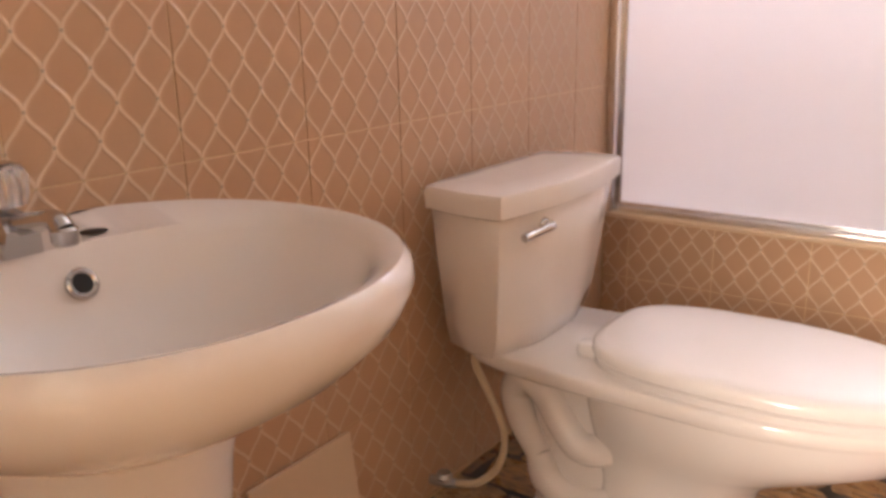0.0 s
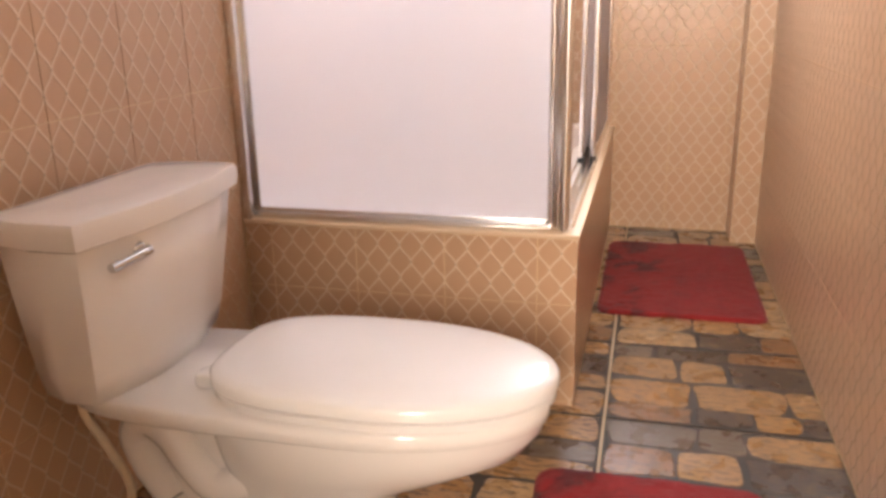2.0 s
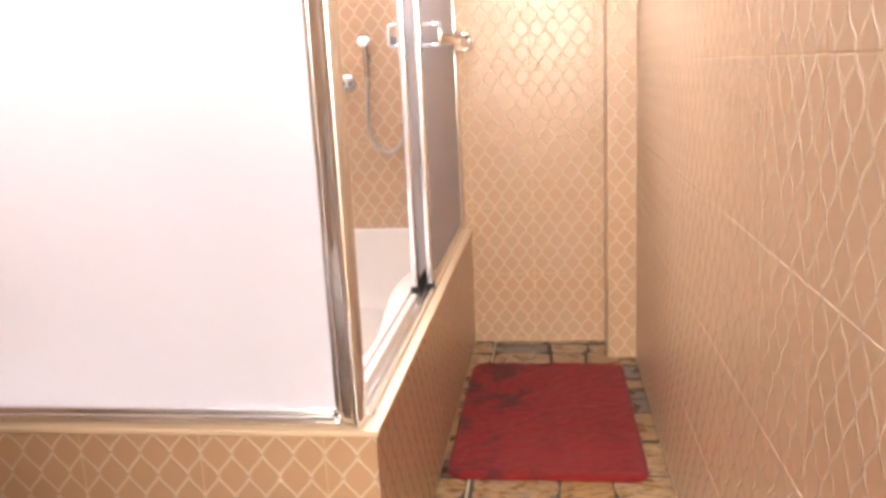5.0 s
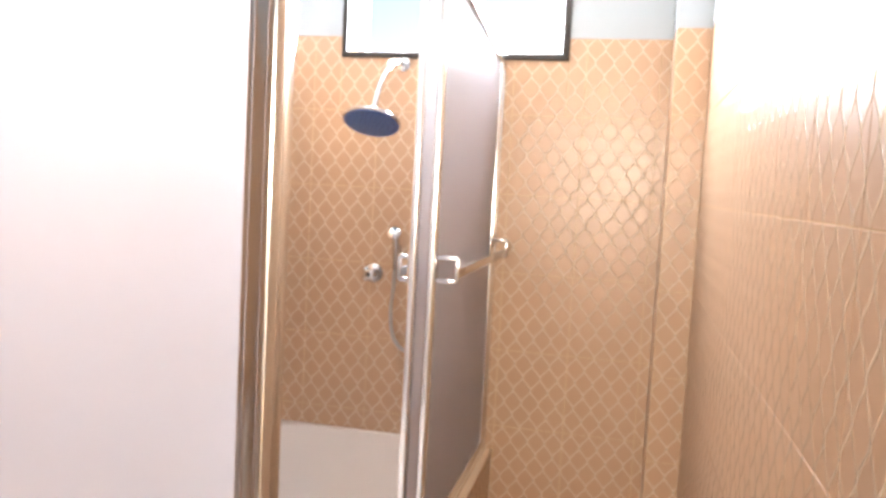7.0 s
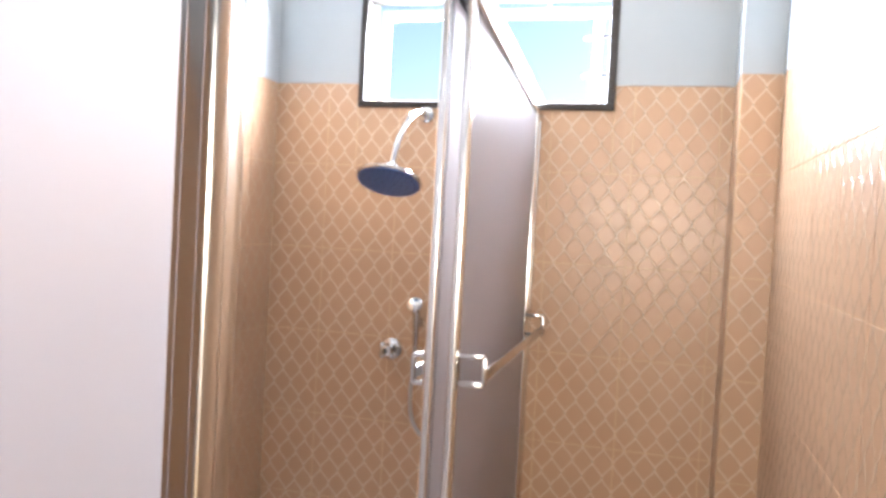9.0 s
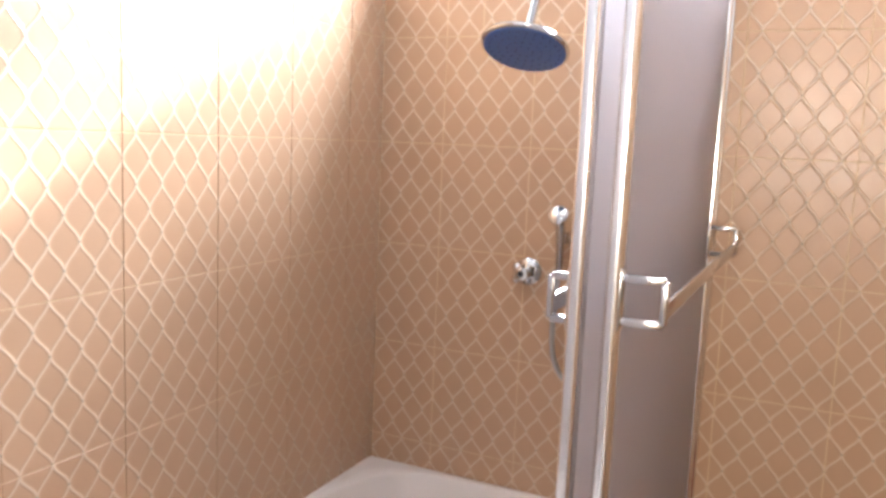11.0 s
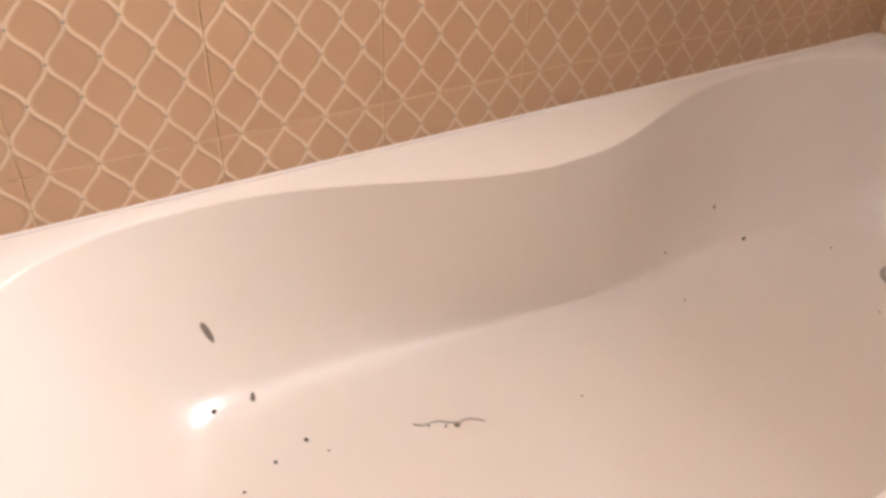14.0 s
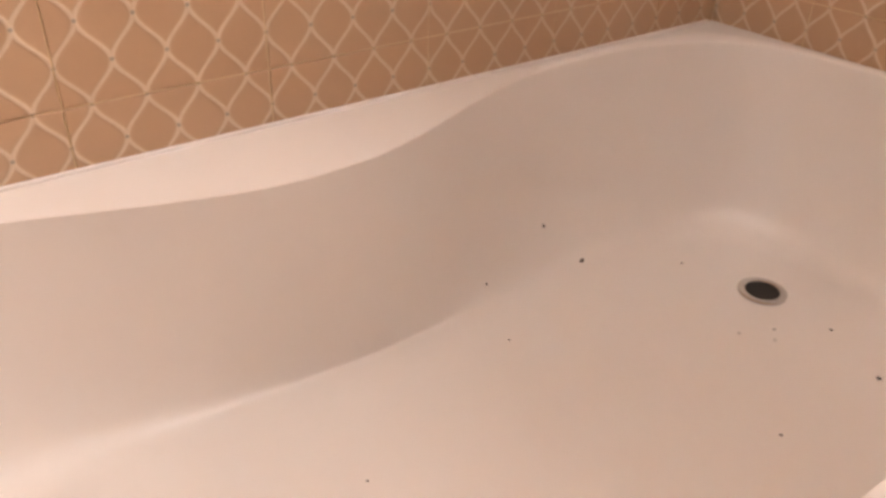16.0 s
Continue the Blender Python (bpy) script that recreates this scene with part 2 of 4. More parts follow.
def smooth_line(points, steps=8):
    pts = [Vector(p) for p in points]
    ext = [2 * pts[0] - pts[1], *pts, 2 * pts[-1] - pts[-2]]
    out = []
    for i in range(1, len(ext) - 2):
        p0, p1, p2, p3 = ext[i - 1:i + 3]
        for s in range(steps):
            t = s / steps
            out.append(0.5 * ((2 * p1) + (p2 - p0) * t + (2 * p0 - 5 * p1 + 4 * p2 - p3) * t * t + (3 * p1 - p0 - 3 * p2 + p3) * t ** 3))
    return out + [pts[-1]]

def tube(points, radius, k=12, steps=8, bm=None):
    line = smooth_line(points, steps) if steps > 1 else [Vector(p) for p in points]
    radii = radius if isinstance(radius, (list, tuple)) else [radius]
    loops, side = [], None
    for i, p in enumerate(line):
        d = (line[min(i + 1, len(line) - 1)] - line[max(i - 1, 0)]).normalized()
        if side is None:
            side = d.orthogonal().normalized()
        side = (side - d * side.dot(d)).normalized()
        up = d.cross(side)
        f = i / (len(line) - 1) * (len(radii) - 1)
        lo = int(min(f, max(len(radii) - 2, 0)))
        r = radii[lo] + (radii[min(lo + 1, len(radii) - 1)] - radii[lo]) * (f - lo)
        loops.append([p + side * (r * math.cos(2 * math.pi * j / k)) + up * (r * math.sin(2 * math.pi * j / k)) for j in range(k)])
    return loft(loops, bm=bm)

def lerp(a, b, t):
    return a + (b - a) * t

def table(rows, x):
    """Smooth reading of (x, y) rows."""
    for (x0, y0), (x1, y1) in zip(rows, rows[1:]):
        if x <= x1:
            t = max(0.0, (x - x0) / (x1 - x0))
            t = t * t * (3 - 2 * t)
            return y0 + (y1 - y0) * t
    return rows[-1][1]

# ---- the room's shell ----
def wall(name, label, pieces, material):
    bm = bmesh.new()
    for p in pieces:
        box(*p, bm=bm)
    return tagged(part(name, bm, material), label, "wall", kind="structure")

TH = 0.16
tagged(part("floor", box(-TH, R + TH, S - TH, B + TH, -0.12, -0.006), JOINT), "floor bed with beige joints under stone-print tiles", "floor", kind="structure")
tagged(part("ceiling", box(-TH, R + TH, S - TH, B + TH, H, H + 0.1), CEIL), "plain off-white painted ceiling", "ceiling", kind="structure")
wall_left = wall("wall_west", "wall bed behind tan ogee tiles, ochre grout", [(-TH, 0, S - TH, B + TH, -0.006, TILE_TOP)], GROUT)
wall("wall_west_upper", "smooth grey-blue painted wall above the tiles", [(-TH, 0.004, S - TH, B + TH, TILE_TOP, H)], GREY)
wall_right = wall("wall_east", "wall bed behind tan ogee tiles, ochre grout", [(R, R + TH, S - TH, B + TH, -0.006, TILE_TOP)], GROUT)
wall("wall_east_upper", "smooth pale painted wall above the tiles", [(R - 0.004, R + TH, S - TH, B + TH, TILE_TOP, H)], GREY)
wx0, wx1, wz0, wz1 = WIN
wall_back = wall("wall_north", "wall bed behind tan ogee tiles, with window opening",
                 [(0, wx0, B, B + TH, -0.006, TILE_TOP), (wx1, R, B, B + TH, -0.006, TILE_TOP), (wx0, wx1, B, B + TH, -0.006, wz0)], GROUT)
wall("wall_north_upper", "smooth grey-blue painted wall round the window",
     [(0.004, wx0, B - 0.004, B + TH, TILE_TOP, H), (wx1, R - 0.004, B - 0.004, B + TH, TILE_TOP, H), (wx0, wx1, B - 0.004, B + TH, wz1, H)], GREY)
dx0, dx1, _, dz1 = DOOR
wall_south = wall("wall_south", "wall bed behind tan ogee tiles, with doorway",
                  [(0, dx0, S - TH, S, -0.006, TILE_TOP), (dx1, R, S - TH, S, -0.006, TILE_TOP)], GROUT)
wall("wall_south_upper", "smooth grey-blue painted wall over the doorway",
     [(0.004, dx0, S - TH, S + 0.004, TILE_TOP, H), (dx1, R - 0.004, S - TH, S + 0.004, TILE_TOP, H), (dx0, dx1, S - TH, S + 0.004, dz1, H)], GREY)
COL_X, COL_Y = 1.468, 1.676
column = wall("column", "tiled corner pilaster with a grey-blue painted top", [(COL_X, R, COL_Y, B, -0.006, TILE_TOP)], GROUT)
wall("column_upper", "grey-blue painted top of the corner pilaster", [(COL_X - 0.004, R - 0.004, COL_Y - 0.004, B - 0.004, TILE_TOP, H)], GREY)

# ---- the tub, its tiled surround and the ledge ----
surround = wall("tub_surround", "tiled masonry surround of the bathtub", [(0.003, W - 0.0025, 0.0025, 0.05, -0.006, T - 0.012), (W - 0.05, W - 0.0025, 0.05, B - 0.003, -0.006, T - 0.012)], GROUT)
bm = box(0.003, W + 0.004, -0.004, 0.085, T - 0.012, T, 0.003)
box(W - 0.085, W + 0.004, 0.085, B - 0.003, T - 0.012, T, 0.003, bm=bm)
tagged(part("ledge", bm, TRIM), "cream ledge capping the tub surround", "ledge", kind="structure")

def tub_outline(k):
    """Plan of the basin's edge; the sides swell inwards as arm rests."""
    y0, y1, xr = 0.10, 1.850, W - 0.085
    def left(y):
        return 0.012 + 0.152 * math.exp(-((y - 0.95) / (0.36 if y < 0.95 else 0.32)) ** 2)
    pts = []
    for i in range(k):
        a = 2 * math.pi * (i + 0.5) / k
        ca, sa = math.cos(a), math.sin(a)
        e = 0.42
        u, v = abs(ca) ** e * (1 if ca > 0 else -1), abs(sa) ** e * (1 if sa > 0 else -1)
        y = lerp(y0, y1, (v + 1) / 2)
        xl, xrr = left(y), xr - (left(y) - 0.012) * 0.4
        pts.append(Vector((lerp(xl, xrr, (u + 1) / 2), y, 0)))
    return pts

def floor_outline(k):
    pts = []
    for i in range(k):
        a = 2 * math.pi * (i + 0.5) / k
        ca, sa = math.cos(a), math.sin(a)
        e = 0.62
        u, v = abs(ca) ** e * (1 if ca > 0 else -1), abs(sa) ** e * (1 if sa > 0 else -1)
        pts.append(Vector((0.42 + 0.25 * u, 1.05 + 0.655 * v, 0)))
    return pts

TUB_K, DEPTH = 200, 0.295
def even(pts, k):
    """The closed line read at k even steps."""
    ring = pts + [pts[0]]
    run = [0.0]
    for p, q in zip(ring, ring[1:]):
        run.append(run[-1] + (q - p).length)
    out, i = [], 0
    for s in range(k):
        d = run[-1] * s / k
        while run[i + 1] < d:
            i += 1
        out.append(ring[i].lerp(ring[i + 1], (d - run[i]) / max(1e-9, run[i + 1] - run[i])))
    return out
rim, bed = even(tub_outline(3000), TUB_K), even(floor_outline(3000), TUB_K)
profile = [(0.0, 0.0), (0.006, 0.002), (0.014, 0.007), (0.025, 0.016)]
profile += [(0.025 + 0.975 * k / 14, 0.016 + (DEPTH - 0.016) * (1 - (1 - k / 14) ** 2.7)) for k in range(1, 15)]
edge = []
for p in rim:      # outer edge of the deck, a rectangle met along rays from the middle
    c = Vector((0.42, 0.96, 0))
    d = p - c
    lim = []
    if abs(d.x) > 1e-6:
        lim.append(((0.003 if d.x < 0 else W - 0.06) - c.x) / d.x)
    if abs(d.y) > 1e-6:
        lim.append(((0.06 if d.y < 0 else B - 0.003) - c.y) / d.y)
    edge.append(c + d * max(1.0, min(lim)))
def floor_z(p):
    return 0.012 * (1.6 - p.y) / 1.2
loops = [[(p.x, p.y, T - 0.02) for p in edge], [(p.x, p.y, T + 0.013) for p in edge]]
for f, d in ((0.5, 0.0),):
    loops.append([(lerp(e.x, p.x, f), lerp(e.y, p.y, f), T + 0.014) for e, p in zip(edge, rim)])
for f, d in profile:
    loops.append([(lerp(p.x, q.x, f), lerp(p.y, q.y, f), T + 0.012 - d + floor_z(q) * f) for p, q in zip(rim, bed)])
mid = Vector((0.42, 1.05, 0))
for f in (0.75, 0.5, 0.25, 0.06):
    loops.append([(lerp(mid.x, q.x, f), lerp(mid.y, q.y, f), T + 0.011 - DEPTH - 0.002 * (1 - f) + floor_z(lerp(mid, q, f))) for q in bed])
tub = empty("bathtub", "cream-white built-in acrylic bathtub with swelling sides", "bathtub", (0, 0, 0))
shell = part("shell", loft(loops, (False, True)), ENAMEL, tub, smooth=60)
drain_at = Vector((0.385, 1.592, T - DEPTH + 0.0115))
part("drain_ring", lathe([(0.038, 0.0), (0.038, 0.003), (0.031, 0.0045), (0.026, 0.003), (0.024, -0.004)], drain_at), CHROME, tub, "worn steel drain ring", smooth=30)
part("drain_hole", lathe([(0.027, 0.0032), (0.02, 0.0036)], drain_at), DARK, tub, "open dark drain")
part("sealant", tube([(0.006, 0.08, T + 0.014), (0.006, B - 0.02, T + 0.014)], 0.004, 8, 1), ENAMEL, tub, "cream sealant bead along the tiles")

# ---- the shower enclosure ----
TOPZ = 1.895
GY, GX = 0.036, 0.880      # planes of the front pane and of the sliding track
encl = empty("shower_enclosure", "chrome-framed frosted glass enclosure standing on the tub ledge", "shower enclosure", (GX, GY, T))
def epart(name, bm, material, label="", smooth=False, parent=None):
    ob = part(name, bm, material, None, label, smooth)
    ob.parent = parent or encl
    ob.matrix_parent_inverse = Matrix.Translation(encl.location).inverted() if not parent else Matrix.Identity(4)
    return ob
def top(y):
    """The header slopes down towards the back wall."""
    return 1.893 + 0.117 * (B - y)
def sloped(x0, x1, y0, y1, dz0, dz1, bm=None):
    return loft([[(x0, y, top(y) + dz0), (x1, y, top(y) + dz0), (x1, y, top(y) + dz1), (x0, y, top(y) + dz1)] for y in (y0, y1)], bm=bm)
POST = top(GY) + 0.01
# corner post: a rounded body with a proud rounded lip on each face
bm = box(GX - 0.024, GX + 0.022, GY - 0.018, GY + 0.026, T, POST, 0.009, 3)
box(GX - 0.034, GX - 0.020, GY - 0.008, GY + 0.012, T, POST, 0.004, 2, bm=bm)
tube([(GX + 0.010, GY - 0.012, T + 0.001), (GX + 0.010, GY - 0.012, POST)], 0.013, 14, 1, bm=bm)
epart("corner_post", bm, ALU, smooth=40)
bm = box(0.003, 0.030, GY - 0.040, GY + 0.012, T, POST, 0.004)
box(0.026, 0.044, GY - 0.010, GY + 0.010, T, POST, 0.003, bm=bm)
epart("wall_jamb", bm, ALU, smooth=40)
bm = box(0.030, GX - 0.024, GY - 0.020, GY + 0.022, T, T + 0.012, 0.003)
box(0.044, GX - 0.034, GY - 0.013, GY + 0.013, T + 0.010, T + 0.030, 0.005, 3, bm=bm)
tube([(0.044, GY - 0.016, T + 0.014), (GX - 0.03, GY - 0.016, T + 0.014)], 0.006, 10, 1, bm=bm)
epart("bottom_rail", bm, ALU, smooth=40)
epart("top_rail", box(0.030, GX - 0.024, GY - 0.016, GY + 0.018, POST - 0.045, POST, 0.005), ALU, smooth=40)
epart("frosted_pane", box(0.036, GX - 0.028, GY - 0.003, GY + 0.003, T + 0.02, POST - 0.02), FROST, "fixed frosted glass pane")
teeth = []
for dx, h in ((-0.030, 0.022), (-0.010, 0.018), (0.009, 0.018), (0.026, 0.024)):
    teeth += [(dx - 0.003, 0.005), (dx - 0.003, h - 0.0015), (dx - 0.0015, h), (dx + 0.0015, h), (dx + 0.003, h - 0.0015), (dx + 0.003, 0.005)]
section = [(-0.034, 0.0), (-0.034, 0.004), *teeth, (0.032, 0.004), (0.032, 0.0)]
epart("sliding_track", loft([[(GX + u, y, T + v) for u, v in section] for y in (GY + 0.026, B - 0.003)]), ALU, "double-groove aluminium sliding track")
hood = [(-0.033, -0.045), (-0.033, 0.004), (-0.028, 0.008), (0.026, 0.008), (0.031, 0.004), (0.031, -0.045), (0.026, -0.045), (0.026, -0.008), (-0.028, -0.008), (-0.028, -0.045)]
epart("top_track", loft([[(GX + u, y, top(y) + v) for u, v in hood] for y in (GY + 0.026, B - 0.003)]), ALU)
bm = box(GX - 0.030, GX + 0.028, B - 0.034, B - 0.003, T + 0.024, top(B) - 0.05, 0.003)
epart("far_jamb", bm, ALU, smooth=40)
def sliding_door(dx, y0, y1, outside):
    z0 = T + 0.020
    def upright(x0, x1, ya, yb, zlow, drop):
        return loft([[(x0, y, zlow), (x1, y, zlow), (x1, y, top(y) - drop), (x0, y, top(y) - drop)] for y in (ya, yb)])
    d = epart("sliding_door", upright(GX + dx - 0.0025, GX + dx + 0.0025, y0 + 0.01, y1 - 0.01, z0 + 0.01, 0.03), FROST, "frosted sliding pane slid open to the back wall")
    for ya in (y0, y1 - 0.030):
        epart("stile", box(GX + dx - 0.009, GX + dx + 0.009, ya, ya + 0.03, z0, top(ya + 0.03) - 0.02, 0.004, 3), ALU, smooth=40, parent=d)
    epart("bottom_frame", box(GX + dx - 0.009, GX + dx + 0.009, y0 + 0.03, y1 - 0.03, z0, z0 + 0.028, 0.003), ALU, smooth=40, parent=d)
    epart("top_frame", sloped(GX + dx - 0.009, GX + dx + 0.009, y0 + 0.03, y1 - 0.03, -0.05, -0.02), ALU, parent=d)
    epart("roller_shoe", box(GX + dx - 0.012, GX + dx + 0.012, y0 - 0.004, y0 + 0.04, T + 0.006, z0 + 0.012, 0.003), RUBBER, "black plastic roller shoe", parent=d)
    s = 1 if outside else -1
    out = GX + dx + s * (0.064 if outside else 0.034)
    zl, zh = 1.197, 1.253
    for ya in (y0 + 0.014, y1 - 0.075):
        bm = bmesh.new()
        for z in (zl, zh):
            box(min(GX + dx + s * 0.008, out), max(GX + dx + s * 0.008, out), ya - 0.006, ya + 0.006, z - 0.005, z + 0.005, 0.002, bm=bm)
        box(out - 0.005, out + 0.005, ya - 0.006, ya + 0.006, zl, zh, 0.002, bm=bm)
        box(GX + dx + s * 0.009 - 0.003, GX + dx + s * 0.009 + 0.003, ya - 0.010, ya + 0.010, zl - 0.012, zh + 0.012, 0.002, bm=bm)
        epart("bar_bracket", bm, CHROME, smooth=40, parent=d)
    zm = zl + 0.018
    epart("towel_bar", box(out - 0.004, out + 0.004, y0 + 0.014, y1 - 0.075, zm - 0.012, zm + 0.012, 0.003), CHROME, "flat chrome towel bar", 40, parent=d)
    return d
sliding_door(0.018, 0.915, 1.820, True)
sliding_door(-0.020, 0.880, 1.770, False)

# ---- window ----
win = tagged(empty("window_1", "small high window with a dark steel frame and open inner sash", "window", (wx0, B, wz0)), kind="structure")
def wpart(name, bm, material, label=""):
    ob = part(name, bm, material, None, label)
    ob.parent, ob.matrix_parent_inverse = win, Matrix.Translation(win.location).inverted()
    return ob
bm = box(wx0, wx1, B - 0.012, B + 0.05, wz0, wz0 + 0.022, 0.003)
box(wx0, wx1, B - 0.012, B + 0.05, wz1 - 0.022, wz1, 0.003, bm=bm)
box(wx0, wx0 + 0.022, B - 0.012, B + 0.05, wz0 + 0.022, wz1 - 0.022, 0.003, bm=bm)
box(wx1 - 0.026, wx1, B - 0.012, B + 0.05, wz0 + 0.022, wz1 - 0.022, 0.003, bm=bm)
wpart("window_frame", bm, BRONZE, "dark bronze steel frame")
bm = box(wx0 + 0.03, wx1 - 0.03, B + 0.10, B + 0.13, wz0 + 0.002, wz0 + 0.03, 0.003)
box(wx0 + 0.03, wx1 - 0.03, B + 0.10, B + 0.13, wz1 - 0.06, wz1 - 0.03, 0.003, bm=bm)
box(wx0 + 0.03, wx0 + 0.055, B + 0.10, B + 0.13, wz0 + 0.03, wz1 - 0.06, 0.003, bm=bm)
box(wx1 - 0.085, wx1 - 0.06, B + 0.10, B + 0.13, wz0 + 0.03, wz1 - 0.06, 0.003, bm=bm)
wpart("outer_sash", bm, WHITE, "cream-painted outer sash")
bm = bmesh.new()
for z in (wz0 + 0.12, wz0 + 0.235):
    tube([(wx1 - 0.11, B + 0.075, z), (wx1 - 0.02, B + 0.03, z)], 0.006, 8, 1, bm=bm)
wpart("hinge_arm", bm, BRONZE, "dark steel stay arms")
bm = box((wx0 + wx1) / 2 + 0.185, (wx0 + wx1) / 2 + 0.225, B - 0.03, B - 0.01, wz1 - 0.012, wz1 + 0.035, 0.004)
tube([((wx0 + wx1) / 2 + 0.205, B - 0.022, wz1 + 0.01), ((wx0 + wx1) / 2 + 0.205, B - 0.026, wz1 - 0.06)], 0.005, 8, 1, bm=bm)
wpart("catch", bm, BRONZE, "dark steel sash catch")

# ---- doorway inferred behind the camera, and a made-up passage ----
dr = tagged(empty("door_1", "open doorway with a brown painted frame", "doorway", (dx0, S, 0)), kind="structure")
for b in ((dx0, dx0 + 0.04, 0.0, dz1), (dx1 - 0.04, dx1, 0.0, dz1), (dx0 + 0.04, dx1 - 0.04, dz1 - 0.04, dz1)):
    ob = part("door_frame", box(b[0], b[1], S - TH, S + 0.02, b[2], b[3], 0.003), WOOD)
    ob.parent, ob.matrix_parent_inverse = dr, Matrix.Translation(dr.location).inverted()
# Unseen passage, made up to enclose the added lamp; the gap only frames it.
bm = box(-0.6, 0.76, S - 1.5, S - 1.4, -0.12, H)
box(1.36, 2.2, S - 1.5, S - 1.4, -0.12, H, bm=bm)
box(0.76, 1.36, S - 1.5, S - 1.4, -0.12, 1.28, bm=bm)
box(0.76, 1.36, S - 1.5, S - 1.4, 2.16, H, bm=bm)
tagged(part("passage_wall", bm, WHITE), "unseen white wall added round the lamp beyond the doorway", "wall", kind="structure")
tagged(part("passage_floor", box(-0.6, 2.2, S - 1.4, S - TH - 0.001, -0.12, -0.003), JOINT), "plain beige floor of the assumed unseen passage", "floor", kind="structure")
tagged(part("passage_side_wall", join(box(-0.7, -0.6, S - 1.5, S - TH - 0.001, -0.12, H), box(2.2, 2.3, S - 1.5, S - TH - 0.001, -0.12, H)), WHITE), "plain white side walls of the assumed unseen passage", "wall", kind="structure")
tagged(part("passage_ceiling", box(-0.7, 2.3, S - 1.5, S - TH - 0.001, H, H + 0.1), CEIL), "plain ceiling of the assumed unseen passage", "ceiling", kind="structure")

# ---- shower fittings on the back wall ----
FW = B - TD       # face of the tiles
turn_y = Matrix.Rotation(radians(90), 3, "X")      # local z towards -y
head = empty("rain_shower", "round chrome rain shower head with blue nozzle face", "rain shower", (0.530, FW, 1.86))
def fpart(thing, name, bm, material, label="", smooth=40):
    ob = part(name, bm, material, None, label, smooth)
    ob.parent, ob.matrix_parent_inverse = thing, Matrix.Translation(thing.location).inverted()
    return ob
fpart(head, "wall_flange", lathe([(0.026, 0), (0.026, 0.006), (0.014, 0.014)], (0.530, FW, 1.856), turn_y), CHROME)
fpart(head, "arm", tube([(0.530, FW, 1.856), (0.529, FW - 0.05, 1.855), (0.518, FW - 0.12, 1.830), (0.503, FW - 0.175, 1.765), (0.491, FW - 0.196, 1.686)], 0.010, 12), CHROME)
tilt = Matrix.Rotation(radians(-24), 3, "X")
hc = (0.488, 1.66, 1.628)
fpart(head, "ball_joint", lathe([(0.012, 0.062), (0.02, 0.056), (0.022, 0.045), (0.016, 0.034), (0.02, 0.03), (0.02, 0.02)], hc, tilt), CHROME)
fpart(head, "disc", lathe([(0.02, 0.022), (0.05, 0.017), (0.088, 0.012), (0.099, 0.008), (0.101, 0.003), (0.099, -0.001), (0.094, -0.003)], hc, tilt, 48), CHROME)
fpart(head, "nozzle_face", lathe([(0.094, -0.002), (0.092, -0.0055), (0.05, -0.007)], hc, tilt, 48), BLUE, "deep blue nozzle face")
bm = bmesh.new()
for ring, cnt in ((0.02, 8), (0.04, 14), (0.06, 20), (0.08, 26)):
    for i in range(cnt):
        a = 2 * math.pi * i / cnt
        p = tilt @ Vector((ring * math.cos(a), ring * math.sin(a), -0.0065 if ring < 0.05 else -0.0058))
        lathe([(0.0022, 0.0), (0.0016, -0.002)], p + Vector(hc), tilt, 6, bm=bm)
fpart(head, "nozzles", bm, mat("navy_silicone", (0.02, 0.035, 0.1), 0.5), "tiny navy silicone nozzles", False)

valve = empty("shower_valve", "chrome shower valve with a round lobed handle", "shower valve", (0.453, FW, 1.091))
fpart(valve, "escutcheon", lathe([(0.036, 0), (0.036, 0.004), (0.03, 0.011), (0.018, 0.014)], valve.location, turn_y), CHROME)
fpart(valve, "stem", lathe([(0.015, 0.012), (0.015, 0.036)], valve.location, turn_y, 20), CHROME)
bm = lathe([(0.016, 0.034), (0.021, 0.038), (0.022, 0.052), (0.018, 0.060), (0.008, 0.063)], valve.location, turn_y, 24)
for i in range(4):
    a = math.pi / 4 + i * math.pi / 2
    lathe([(0.002, 0.040), (0.010, 0.042), (0.011, 0.052), (0.006, 0.058), (0.002, 0.059)], Vector(valve.location) + Vector((0.021 * math.cos(a), 0, 0.021 * math.sin(a))), turn_y, 12, bm=bm)
fpart(valve, "handle", bm, CHROME)
part_dot = lathe([(0.008, 0.063), (0.006, 0.0645)], valve.location, turn_y, 16)
fpart(valve, "cap", part_dot, DARK, "small dark cap")

hand = empty("hand_shower", "small chrome hand shower hanging in a wall clip", "hand shower", (0.544, FW, 1.187))
fpart(hand, "wall_clip", box(0.532, 0.558, FW - 0.035, FW, 1.172, 1.202, 0.006), CHROME)
fpart(hand, "handset", tube([(0.545, FW - 0.038, 1.112), (0.545, FW - 0.040, 1.167), (0.544, FW - 0.044, 1.227), (0.544, FW - 0.058, 1.252)], [0.008, 0.010, 0.012, 0.013], 14), CHROME)
fpart(hand, "spray_face", lathe([(0.014, 0.0), (0.024, 0.006), (0.026, 0.016), (0.020, 0.020)], (0.544, FW - 0.052, 1.242), Matrix.Rotation(radians(65), 3, "X"), 20), CHROME)
